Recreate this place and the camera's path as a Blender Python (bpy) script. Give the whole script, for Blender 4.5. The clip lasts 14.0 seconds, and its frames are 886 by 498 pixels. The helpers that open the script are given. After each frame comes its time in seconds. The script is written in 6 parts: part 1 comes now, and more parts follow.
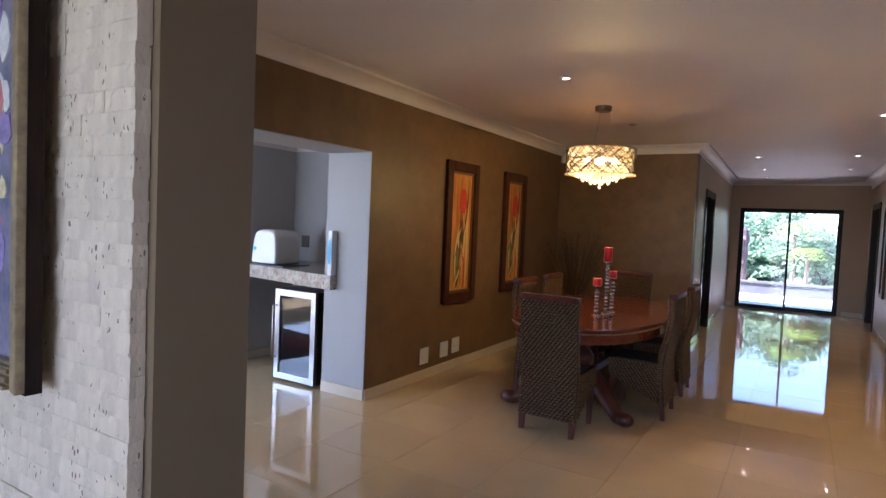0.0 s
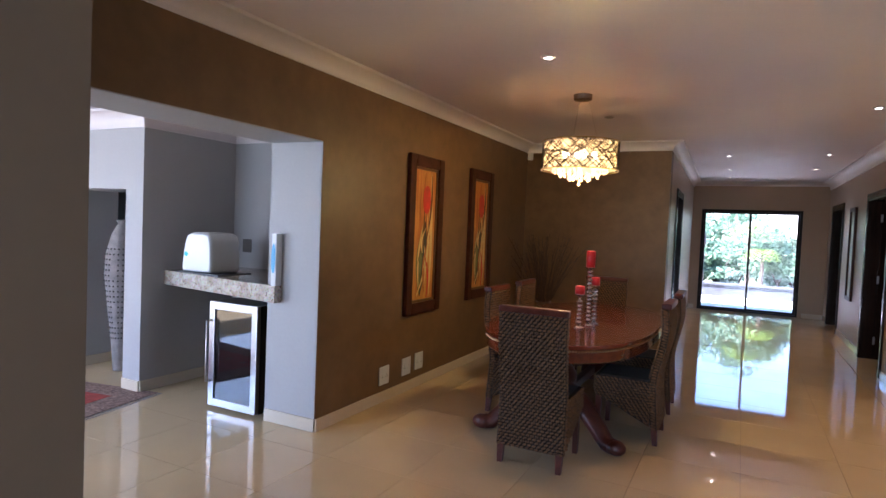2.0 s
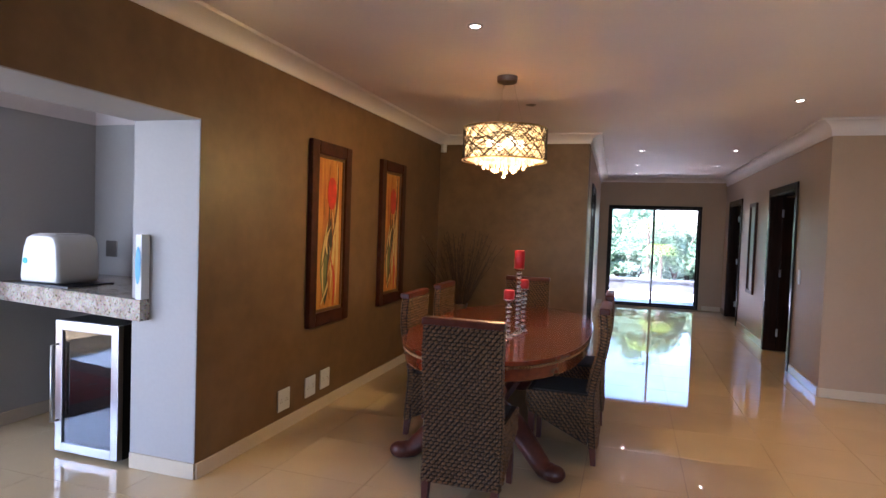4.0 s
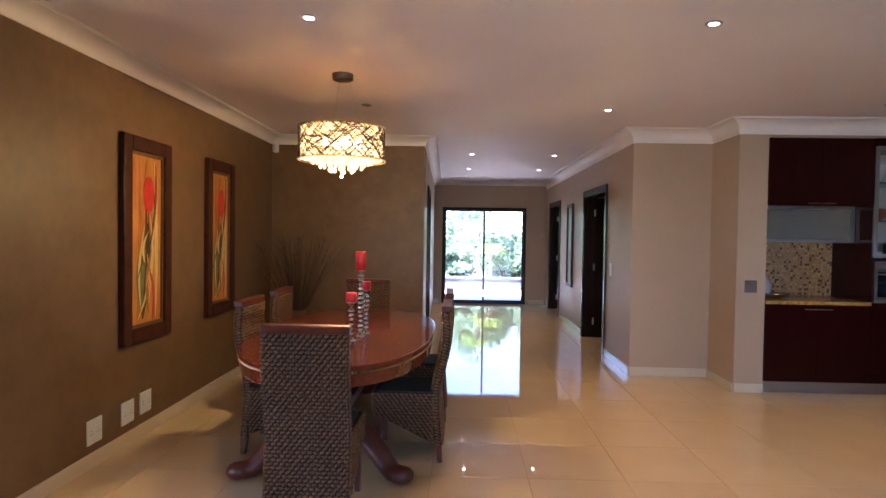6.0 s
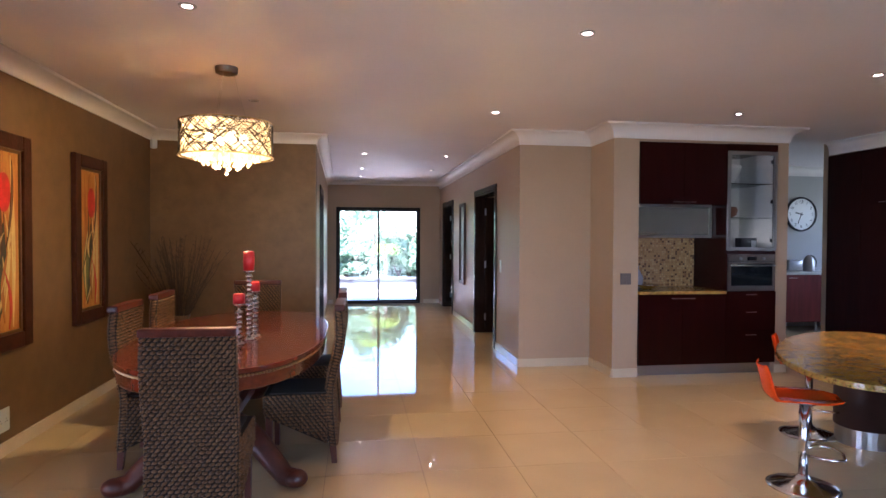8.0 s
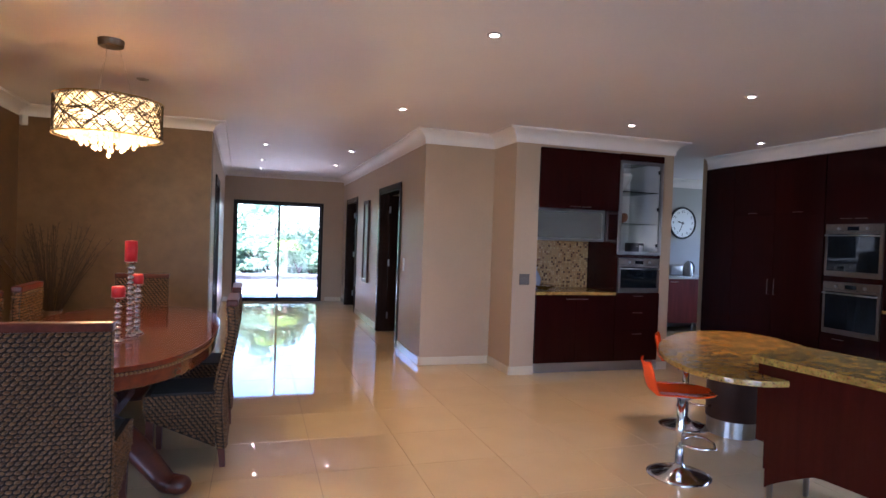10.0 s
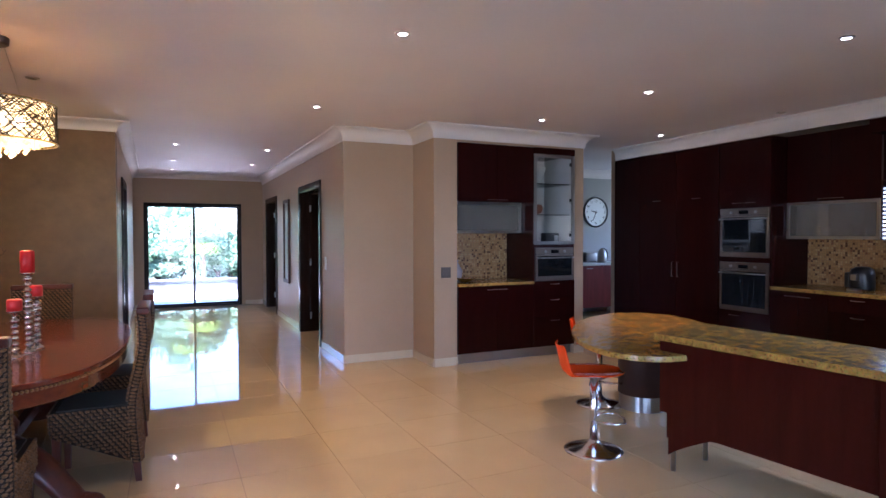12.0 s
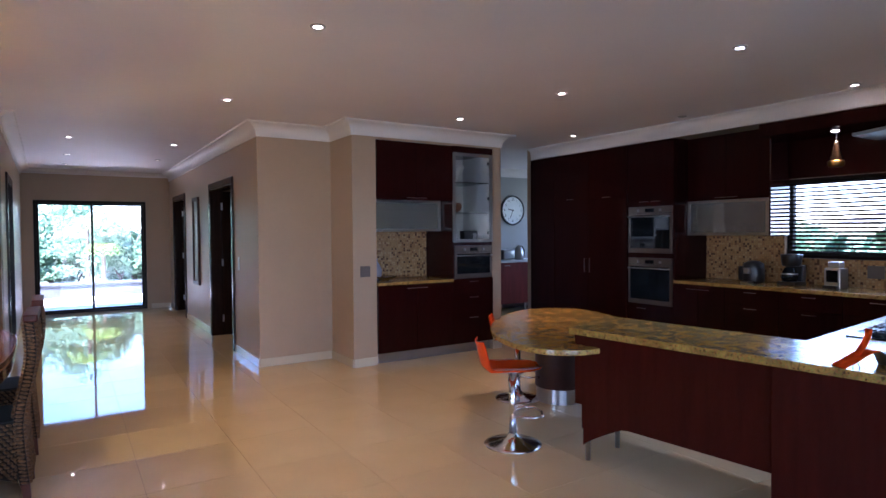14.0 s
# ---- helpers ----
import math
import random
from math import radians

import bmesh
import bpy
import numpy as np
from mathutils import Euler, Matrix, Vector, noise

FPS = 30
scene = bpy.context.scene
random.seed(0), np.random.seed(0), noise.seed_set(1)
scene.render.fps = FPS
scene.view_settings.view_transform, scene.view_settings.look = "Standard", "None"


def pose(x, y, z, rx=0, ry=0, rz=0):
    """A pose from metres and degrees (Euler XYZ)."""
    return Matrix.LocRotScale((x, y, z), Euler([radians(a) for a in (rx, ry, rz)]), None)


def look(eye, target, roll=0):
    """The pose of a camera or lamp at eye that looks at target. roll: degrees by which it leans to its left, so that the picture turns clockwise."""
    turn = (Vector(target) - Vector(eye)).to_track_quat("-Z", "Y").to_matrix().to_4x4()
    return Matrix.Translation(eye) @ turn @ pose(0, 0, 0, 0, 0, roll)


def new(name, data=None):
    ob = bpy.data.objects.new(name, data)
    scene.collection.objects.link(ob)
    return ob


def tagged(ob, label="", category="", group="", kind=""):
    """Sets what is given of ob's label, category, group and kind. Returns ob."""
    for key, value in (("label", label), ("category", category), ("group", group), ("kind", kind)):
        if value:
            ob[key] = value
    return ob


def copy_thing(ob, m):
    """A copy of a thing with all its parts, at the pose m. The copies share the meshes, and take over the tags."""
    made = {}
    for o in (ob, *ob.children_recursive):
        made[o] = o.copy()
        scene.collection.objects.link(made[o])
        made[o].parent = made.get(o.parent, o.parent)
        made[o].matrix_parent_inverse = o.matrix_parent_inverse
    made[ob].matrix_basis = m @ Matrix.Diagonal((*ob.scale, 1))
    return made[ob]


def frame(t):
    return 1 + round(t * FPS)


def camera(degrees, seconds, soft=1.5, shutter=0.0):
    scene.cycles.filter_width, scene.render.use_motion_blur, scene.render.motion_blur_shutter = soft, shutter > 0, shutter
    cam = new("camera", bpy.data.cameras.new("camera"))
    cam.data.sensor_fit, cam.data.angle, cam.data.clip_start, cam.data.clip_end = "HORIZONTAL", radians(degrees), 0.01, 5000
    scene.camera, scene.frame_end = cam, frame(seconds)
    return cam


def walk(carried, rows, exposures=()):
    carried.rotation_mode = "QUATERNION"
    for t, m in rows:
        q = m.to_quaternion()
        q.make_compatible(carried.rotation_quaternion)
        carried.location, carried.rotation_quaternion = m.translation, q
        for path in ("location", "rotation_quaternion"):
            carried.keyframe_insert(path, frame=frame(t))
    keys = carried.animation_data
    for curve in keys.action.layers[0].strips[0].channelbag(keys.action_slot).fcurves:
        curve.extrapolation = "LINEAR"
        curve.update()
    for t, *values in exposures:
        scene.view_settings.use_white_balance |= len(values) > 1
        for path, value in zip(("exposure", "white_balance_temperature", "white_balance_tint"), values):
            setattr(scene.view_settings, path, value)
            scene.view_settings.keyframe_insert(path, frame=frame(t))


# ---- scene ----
cam = camera(73.8, 14.0)
PATH = [
    (0, (0.244, -0.112, 1.531), (-0.796, 1.594, 1.438), 2.5),
    (0.5, (0.125, 0.0, 1.518), (-0.878, 1.728, 1.433), 2.5),
    (1, (0.028, 0.131, 1.535), (-0.949, 1.874, 1.449), 2.4),
    (1.5, (-0.063, 0.245, 1.517), (-1.013, 2.003, 1.434), 2.4),
    (2, (-0.164, 0.402, 1.519), (-1.065, 2.186, 1.44), 2.4),
    (4.3, (-0.526, 0.993, 1.519), (-1.039, 2.925, 1.452), 1.8),
    (4.5, (-0.553, 1.016, 1.504), (-0.997, 2.965, 1.445), 1.6),
    (5, (-0.564, 1.045, 1.493), (-0.863, 3.022, 1.442), 1.3),
    (5.5, (-0.542, 1.041, 1.491), (-0.72, 3.032, 1.442), 1.2),
    (6, (-0.526, 1.02, 1.496), (-0.587, 3.018, 1.447), 0.9),
    (6.5, (-0.529, 1.018, 1.492), (-0.493, 3.017, 1.446), 0.6),
    (7, (-0.52, 1.014, 1.492), (-0.393, 3.009, 1.446), 0.5),
    (7.5, (-0.517, 0.99, 1.475), (-0.305, 2.978, 1.433), 0.2),
    (8, (-0.504, 0.987, 1.476), (-0.214, 2.965, 1.433), 0.3),
    (8.5, (-0.497, 0.997, 1.481), (-0.131, 2.962, 1.437), 0.2),
    (8.7, (-0.478, 1.027, 1.478), (-0.088, 2.989, 1.455), 1.0),
    (10.8, (-0.488, 1.018, 1.449), (0.206, 2.893, 1.396), 0.7),
    (11, (-0.45, 0.962, 1.463), (0.243, 2.838, 1.417), -0.0),
    (11.5, (-0.446, 0.95, 1.461), (0.316, 2.799, 1.413), -0.1),
    (12, (-0.454, 0.947, 1.458), (0.383, 2.763, 1.409), -0.1),
    (12.5, (-0.468, 0.96, 1.456), (0.446, 2.739, 1.407), -0.2),
    (13, (-0.468, 0.96, 1.456), (0.506, 2.706, 1.405), -0.3),
    (13.5, (-0.46, 0.964, 1.457), (0.568, 2.678, 1.403), -0.4),
    (14, (-0.437, 0.975, 1.458), (0.638, 2.661, 1.402), -0.4),
]
EXPOSURES = [(0, 3.4, 5380, 25), (2.2, 3.6, 5300, 25), (4.5, 3.84, 5430, 27), (8, 4.13, 5300, 27), (11, 4.14, 5080, 26), (13, 4.06, 4980, 26), (14, 3.85, 4950, 25)]
walk(cam, [(t, look(eye, target, roll)) for t, eye, target, roll in PATH], EXPOSURES)

# ---- world, sun and large lights ----
world = bpy.data.worlds.new("sky")
scene.world = world
world.use_nodes = True
sky = world.node_tree.nodes.new("ShaderNodeTexSky")
sky.sky_type, sky.sun_disc = "NISHITA", False
sky.sun_elevation, sky.sun_rotation = radians(52), radians(229)
world.node_tree.links.new(sky.outputs[0], world.node_tree.nodes["Background"].inputs[0])
world.node_tree.nodes["Background"].inputs[1].default_value = 0.085
sky.dust_density, sky.ozone_density = 0.2, 2.5


def lamp(name, kind, energy, colour, m, **more):
    data = bpy.data.lights.new(name, kind)
    data.energy, data.color = energy, colour
    for key, value in more.items():
        setattr(data, key, value)
    ob = new(name, data)
    ob.matrix_world = m
    return ob


# sun from the west, over the roof
lamp("sun", "SUN", 5.0, (1.0, 0.95, 0.88), look((-8, -7, 13), (0, 0, 0)), angle=radians(0.6))
DAY = (0.74, 0.87, 1.0)
# daylight in the glass fronts behind the walker
lamp("daylight_living", "AREA", 4.4, DAY, look((-0.2, -3.9, 1.2), (-0.2, 5, 2.6)), shape="RECTANGLE", size=4.6, size_y=2.2)
lamp("daylight_hall", "AREA", 14, DAY, look((-5.6, -3.9, 1.25), (-5.6, 5, 1.25)), shape="RECTANGLE", size=3.2, size_y=2.2)
lamp("daylight_hall_west", "AREA", 13, DAY, look((-7.9, -0.4, 1.4), (0, -0.4, 1.2)), shape="RECTANGLE", size=3.0, size_y=1.7)
lamp("daylight_kitchen", "AREA", 4.6, DAY, look((6.06, 2.555, 1.58), (0, 2.555, 3.2)), shape="RECTANGLE", size=3.2, size_y=0.68)
lamp("daylight_scullery", "AREA", 0.8, (0.90, 1.0, 0.95), look((8.45, 8.7, 1.6), (5, 8.7, 1.2)), shape="RECTANGLE", size=1.6, size_y=1.1)

# ---- materials ----
def material(name, colour, rough=0.5, metal=0.0, vary=0.15, scale=6.0, bump=0.0, bump_scale=60.0, stretch=(1, 1, 1), second=None, coat=0.0, spec=0.5, per_object=0.0, rough_vary=0.1):
    """A principled surface with variation at two scales and fine relief."""
    m = bpy.data.materials.new(name)
    m.use_nodes = True
    n, l = m.node_tree.nodes, m.node_tree.links
    p = n["Principled BSDF"]
    tex = n.new("ShaderNodeTexCoord")
    mapping = n.new("ShaderNodeMapping")
    mapping.inputs["Scale"].default_value = stretch
    l.new(tex.outputs["Object"], mapping.inputs[0])
    big, fine = n.new("ShaderNodeTexNoise"), n.new("ShaderNodeTexNoise")
    for node, s, d in ((big, scale, 3), (fine, bump_scale, 4)):
        node.inputs["Scale"].default_value, node.inputs["Detail"].default_value = s, d
        l.new(mapping.outputs[0], node.inputs["Vector"])
    both = n.new("ShaderNodeMath")
    both.operation = "MULTIPLY_ADD"
    l.new(fine.outputs[0], both.inputs[0])
    both.inputs[1].default_value = 0.4
    l.new(big.outputs[0], both.inputs[2])
    ramp = n.new("ShaderNodeMapRange")
    ramp.inputs[1].default_value, ramp.inputs[2].default_value = 0.45, 0.95
    l.new(both.outputs[0], ramp.inputs[0])
    mix = n.new("ShaderNodeMix")
    mix.data_type = "RGBA"
    dark = second or tuple(c * (1 - vary) for c in colour)
    mix.inputs[6].default_value = (*dark, 1)
    mix.inputs[7].default_value = (*(min(1, c * (1 + vary * 0.6)) for c in colour), 1) if not second else (*colour, 1)
    l.new(ramp.outputs[0], mix.inputs[0])
    out = mix.outputs[2]
    if per_object:
        info, span, hsv = n.new("ShaderNodeObjectInfo"), n.new("ShaderNodeMapRange"), n.new("ShaderNodeHueSaturation")
        l.new(info.outputs["Random"], span.inputs[0])
        span.inputs[3].default_value, span.inputs[4].default_value = 1 - per_object, 1 + per_object
        l.new(span.outputs[0], hsv.inputs["Value"])
        l.new(out, hsv.inputs["Color"])
        out = hsv.outputs[0]
    l.new(out, p.inputs["Base Color"])
    span = n.new("ShaderNodeMapRange")
    span.inputs[3].default_value, span.inputs[4].default_value = rough * (1 - rough_vary), min(1, rough * (1 + rough_vary))
    l.new(big.outputs[0], span.inputs[0])
    l.new(span.outputs[0], p.inputs["Roughness"])
    p.inputs["Metallic"].default_value = metal
    p.inputs["Coat Weight"].default_value, p.inputs["Coat Roughness"].default_value = coat, 0.06
    p.inputs["Specular IOR Level"].default_value = spec
    if bump:
        b = n.new("ShaderNodeBump")
        b.inputs["Strength"].default_value, b.inputs["Distance"].default_value = bump, 0.01
        l.new(fine.outputs[0], b.inputs["Height"])
        l.new(b.outputs[0], p.inputs["Normal"])
    return m


def glowing(name, colour, strength):
    m = bpy.data.materials.new(name)
    m.use_nodes = True
    p = m.node_tree.nodes["Principled BSDF"]
    p.inputs["Base Color"].default_value = (*colour, 1)
    p.inputs["Emission Color"].default_value, p.inputs["Emission Strength"].default_value = (*colour, 1), strength
    return m


def clear(name, colour=(1, 1, 1), rough=0.0, see=0.9, ior=1.45):
    """Thin glass: mostly let through, with a glossy reflection that grows at grazing angles."""
    m = bpy.data.materials.new(name)
    m.use_nodes = True
    n, l = m.node_tree.nodes, m.node_tree.links
    n.remove(n["Principled BSDF"])
    through_, gloss, mix, fres = n.new("ShaderNodeBsdfTransparent"), n.new("ShaderNodeBsdfGlossy"), n.new("ShaderNodeMixShader"), n.new("ShaderNodeFresnel")
    through_.inputs[0].default_value = (*(c * see for c in colour), 1)
    gloss.inputs["Roughness"].default_value = rough
    fres.inputs[0].default_value = ior
    l.new(fres.outputs[0], mix.inputs[0])
    l.new(through_.outputs[0], mix.inputs[1])
    l.new(gloss.outputs[0], mix.inputs[2])
    l.new(mix.outputs[0], n["Material Output"].inputs[0])
    return m


def translucent(name, colour, mix_clear=0.3, rough=0.3):
    m = bpy.data.materials.new(name)
    m.use_nodes = True
    n, l = m.node_tree.nodes, m.node_tree.links
    p = n["Principled BSDF"]
    p.inputs["Base Color"].default_value, p.inputs["Roughness"].default_value = (*colour, 1), rough
    tr, tp, a, b = n.new("ShaderNodeBsdfTranslucent"), n.new("ShaderNodeBsdfTransparent"), n.new("ShaderNodeMixShader"), n.new("ShaderNodeMixShader")
    tr.inputs[0].default_value = (*colour, 1)
    tp.inputs[0].default_value = (*colour, 1)
    a.inputs[0].default_value, b.inputs[0].default_value = 0.5, mix_clear
    l.new(p.outputs[0], a.inputs[1])
    l.new(tr.outputs[0], a.inputs[2])
    l.new(a.outputs[0], b.inputs[1])
    l.new(tp.outputs[0], b.inputs[2])
    l.new(b.outputs[0], n["Material Output"].inputs[0])
    return m


def hazy(name, colour, see, ior):
    """Glass with a milky film: partly let through, partly scattered, with a sharp reflection."""
    m = clear(name, (1, 1, 1), 0.015, 1.0, ior)
    n, l = m.node_tree.nodes, m.node_tree.links
    top = n["Material Output"].inputs[0].links[0].from_node
    film, both = n.new("ShaderNodeBsdfDiffuse"), n.new("ShaderNodeMixShader")
    film.inputs[0].default_value, both.inputs[0].default_value = (*colour, 1), 1 - see
    l.new(top.inputs[1].links[0].from_socket, both.inputs[1])
    l.new(film.outputs[0], both.inputs[2])
    l.new(both.outputs[0], top.inputs[1])
    return m


def mosaic(name, pieces, size, rough=0.25, grout=(0.26, 0.18, 0.09)):
    """Small square tiles of a few colours picked at random, with sunk grout."""
    m = bpy.data.materials.new(name)
    m.use_nodes = True
    n, l = m.node_tree.nodes, m.node_tree.links
    p = n["Principled BSDF"]
    tex = n.new("ShaderNodeTexCoord")
    swap = n.new("ShaderNodeMapping")
    l.new(tex.outputs["Object"], swap.inputs[0])
    cell = n.new("ShaderNodeVectorMath")
    cell.operation = "SCALE"
    cell.inputs["Scale"].default_value = 1 / size
    l.new(swap.outputs[0], cell.inputs[0])
    flat, noise_, ramp = n.new("ShaderNodeVectorMath"), n.new("ShaderNodeTexWhiteNoise"), n.new("ShaderNodeValToRGB")
    flat.operation = "FLOOR"
    l.new(cell.outputs[0], flat.inputs[0])
    l.new(flat.outputs[0], noise_.inputs[0])
    ramp.color_ramp.interpolation = "CONSTANT"
    for i, (at, c) in enumerate(pieces):
        e = ramp.color_ramp.elements[i] if i < 2 else ramp.color_ramp.elements.new(at)
        e.position, e.color = at, (*c, 1)
    l.new(noise_.outputs[0], ramp.inputs[0])
    frac, sep = n.new("ShaderNodeVectorMath"), n.new("ShaderNodeSeparateXYZ")
    frac.operation = "FRACTION"
    l.new(cell.outputs[0], frac.inputs[0])
    l.new(frac.outputs[0], sep.inputs[0])
    edges = []
    for i in range(3):
        d = n.new("ShaderNodeMath")
        d.operation = "PINGPONG"
        d.inputs[1].default_value = 0.5
        l.new(sep.outputs[i], d.inputs[0])
        edges.append(d)
    low = edges[0]
    for e in edges[1:]:
        k = n.new("ShaderNodeMath")
        k.operation = "MINIMUM"
        l.new(low.outputs[0], k.inputs[0])
        l.new(e.outputs[0], k.inputs[1])
        low = k
    gt = n.new("ShaderNodeMath")
    gt.operation = "GREATER_THAN"
    gt.inputs[1].default_value = 0.06
    l.new(low.outputs[0], gt.inputs[0])
    mix = n.new("ShaderNodeMix")
    mix.data_type = "RGBA"
    mix.inputs[6].default_value = (*grout, 1)
    l.new(gt.outputs[0], mix.inputs[0])
    l.new(ramp.outputs[0], mix.inputs[7])
    l.new(mix.outputs[2], p.inputs["Base Color"])
    p.inputs["Roughness"].default_value = rough
    b = n.new("ShaderNodeBump")
    b.inputs["Strength"].default_value, b.inputs["Distance"].default_value = 0.4, 0.003
    l.new(gt.outputs[0], b.inputs["Height"])
    l.new(b.outputs[0], p.inputs["Normal"])
    return m


def granite(name, ground, specks, rough=0.12):
    m = bpy.data.materials.new(name)
    m.use_nodes = True
    n, l = m.node_tree.nodes, m.node_tree.links
    p = n["Principled BSDF"]
    tex = n.new("ShaderNodeTexCoord")
    cells, blot, vein = n.new("ShaderNodeTexVoronoi"), n.new("ShaderNodeTexNoise"), n.new("ShaderNodeTexNoise")
    cells.inputs["Scale"].default_value = 170
    blot.inputs["Scale"].default_value, blot.inputs["Detail"].default_value, blot.inputs["Distortion"].default_value = 9, 6, 1.5
    vein.inputs["Scale"].default_value, vein.inputs["Detail"].default_value = 62, 5
    for node in (cells, blot, vein):
        l.new(tex.outputs["Object"], node.inputs["Vector"])
    r1 = n.new("ShaderNodeValToRGB")
    r1.color_ramp.elements[0].position, r1.color_ramp.elements[1].position = 0.36, 0.62
    r1.color_ramp.elements[0].color, r1.color_ramp.elements[1].color = (*specks[0], 1), (*ground, 1)
    l.new(blot.outputs[0], r1.inputs[0])
    r2 = n.new("ShaderNodeValToRGB")
    r2.color_ramp.elements[0].position, r2.color_ramp.elements[1].position = 0.33, 0.45
    r2.color_ramp.elements[0].color, r2.color_ramp.elements[1].color = (0, 0, 0, 1), (1, 1, 1, 1)
    l.new(vein.outputs[0], r2.inputs[0])
    mix = n.new("ShaderNodeMix")
    mix.data_type = "RGBA"
    mix.inputs[6].default_value = (*specks[1], 1)
    l.new(r2.outputs[0], mix.inputs[0])
    l.new(r1.outputs[0], mix.inputs[7])
    mix2 = n.new("ShaderNodeMix")
    mix2.data_type, mix2.blend_type = "RGBA", "MULTIPLY"
    mix2.inputs[0].default_value = 0.35
    l.new(mix.outputs[2], mix2.inputs[6])
    l.new(cells.outputs["Color"], mix2.inputs[7])
    l.new(mix2.outputs[2], p.inputs["Base Color"])
    p.inputs["Roughness"].default_value = rough
    p.inputs["Coat Weight"].default_value = 0.08
    return m


def pitted(m):
    """Small dark upright pits scattered over the stone."""
    n, l = m.node_tree.nodes, m.node_tree.links
    p = n["Principled BSDF"]
    old = p.inputs["Base Color"].links[0].from_socket
    geo, mp, cells, patch, lt, cut, both, mix = (n.new("ShaderNodeNewGeometry"), n.new("ShaderNodeMapping"), n.new("ShaderNodeTexVoronoi"), n.new("ShaderNodeTexNoise"), n.new("ShaderNodeMath"), n.new("ShaderNodeMath"), n.new("ShaderNodeMath"), n.new("ShaderNodeMix"))
    mp.inputs["Scale"].default_value = (1.5, 1.5, 0.5)
    l.new(geo.outputs["Position"], mp.inputs[0])
    cells.inputs["Scale"].default_value = 60
    l.new(mp.outputs[0], cells.inputs["Vector"])
    patch.inputs["Scale"].default_value, patch.inputs["Detail"].default_value = 22, 3
    l.new(geo.outputs["Position"], patch.inputs["Vector"])
    lt.operation, lt.inputs[1].default_value = "LESS_THAN", 0.22
    l.new(cells.outputs["Distance"], lt.inputs[0])
    cut.operation, cut.inputs[1].default_value = "GREATER_THAN", 0.565
    l.new(patch.outputs[0], cut.inputs[0])
    both.operation = "MULTIPLY"
    l.new(lt.outputs[0], both.inputs[0])
    l.new(cut.outputs[0], both.inputs[1])
    mix.data_type = "RGBA"
    mix.inputs[7].default_value = (0.22, 0.16, 0.12, 1)
    l.new(both.outputs[0], mix.inputs[0])
    l.new(old, mix.inputs[6])
    l.new(mix.outputs[2], p.inputs["Base Color"])


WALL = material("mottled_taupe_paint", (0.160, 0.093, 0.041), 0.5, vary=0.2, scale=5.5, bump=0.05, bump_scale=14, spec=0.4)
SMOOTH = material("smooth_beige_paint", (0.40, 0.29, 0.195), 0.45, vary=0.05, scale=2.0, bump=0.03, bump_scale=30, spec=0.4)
# darker copy of the smooth paint, with the wall end's shade in its colour
ENDSHADE = material("shaded_smooth_paint", (0.20, 0.14, 0.088), 0.5, vary=0.05, scale=2.0, bump=0.03, bump_scale=30, spec=0.35)
HALLWALL = material("grey_hall_paint", (0.37, 0.36, 0.345), 0.6, vary=0.06, scale=1.5, bump=0.08, bump_scale=40)
CEIL = material("ceiling_white", (0.76, 0.70, 0.71), 0.6, vary=0.05, scale=1.0, bump=0.05)
CORN = material("cornice_white", (0.71, 0.655, 0.63), 0.55, vary=0.06, scale=2, bump=0.05)
TILE = material("cream_porcelain", (0.60, 0.475, 0.28), 0.035, vary=0.05, scale=2.5, bump=0.0, per_object=0.025, spec=0.9, rough_vary=0.3)
GROUT = material("tile_grout", (0.30, 0.23, 0.15), 0.8, vary=0.2)
SKIRT = material("skirting_tile", (0.56, 0.48, 0.36), 0.10, vary=0.05, scale=3)
DARKWOOD = material("dark_wenge_wood", (0.024, 0.011, 0.008), 0.25, vary=0.5, scale=5, bump=0.06, bump_scale=30, stretch=(6, 6, 0.6), second=(0.010, 0.005, 0.004), spec=0.15)
FRAMEWOOD = material("brown_picture_frame", (0.05, 0.016, 0.009), 0.38, vary=0.5, scale=9, bump=0.1, bump_scale=60, spec=0.2)
# one mahogany in two colours: shade in the cupboards', brighter light in the island's
KITCHEN = material("shaded_mahogany", (0.021, 0.0034, 0.0028), 0.15, vary=0.4, scale=4, bump=0.02, bump_scale=40, stretch=(5, 5, 0.5), second=(0.014, 0.0026, 0.0024), spec=0.12)
KITCHENLIT = material("lit_mahogany", (0.042, 0.0062, 0.0042), 0.16, vary=0.4, scale=4, bump=0.02, bump_scale=40, stretch=(5, 5, 0.5), second=(0.030, 0.0045, 0.0035), spec=0.14)
MAHOG = material("polished_mahogany", (0.17, 0.030, 0.010), 0.14, vary=0.4, scale=5, bump=0.02, stretch=(5, 0.8, 5), second=(0.085, 0.016, 0.008), coat=0.6)
CARVED = material("carved_mahogany", (0.11, 0.022, 0.010), 0.42, vary=0.5, scale=8, bump=0.1, second=(0.05, 0.012, 0.007))
SEAGRASS = material("woven_seagrass", (0.235, 0.118, 0.042), 0.48, vary=0.6, scale=60, bump=0.4, bump_scale=220, second=(0.03, 0.013, 0.005), spec=0.35)
# near-black core colour stands for the shade between the braids
WEAVESHADE = material("seagrass_shadow", (0.018, 0.010, 0.006), 0.9, vary=0.4, scale=40)
SEATDARK = material("dark_seat_pad", (0.02, 0.016, 0.015), 0.7, vary=0.3, scale=20, bump=0.2)
STEEL = material("brushed_steel", (0.42, 0.41, 0.40), 0.3, metal=1.0, vary=0.1, scale=30, stretch=(1, 1, 20))
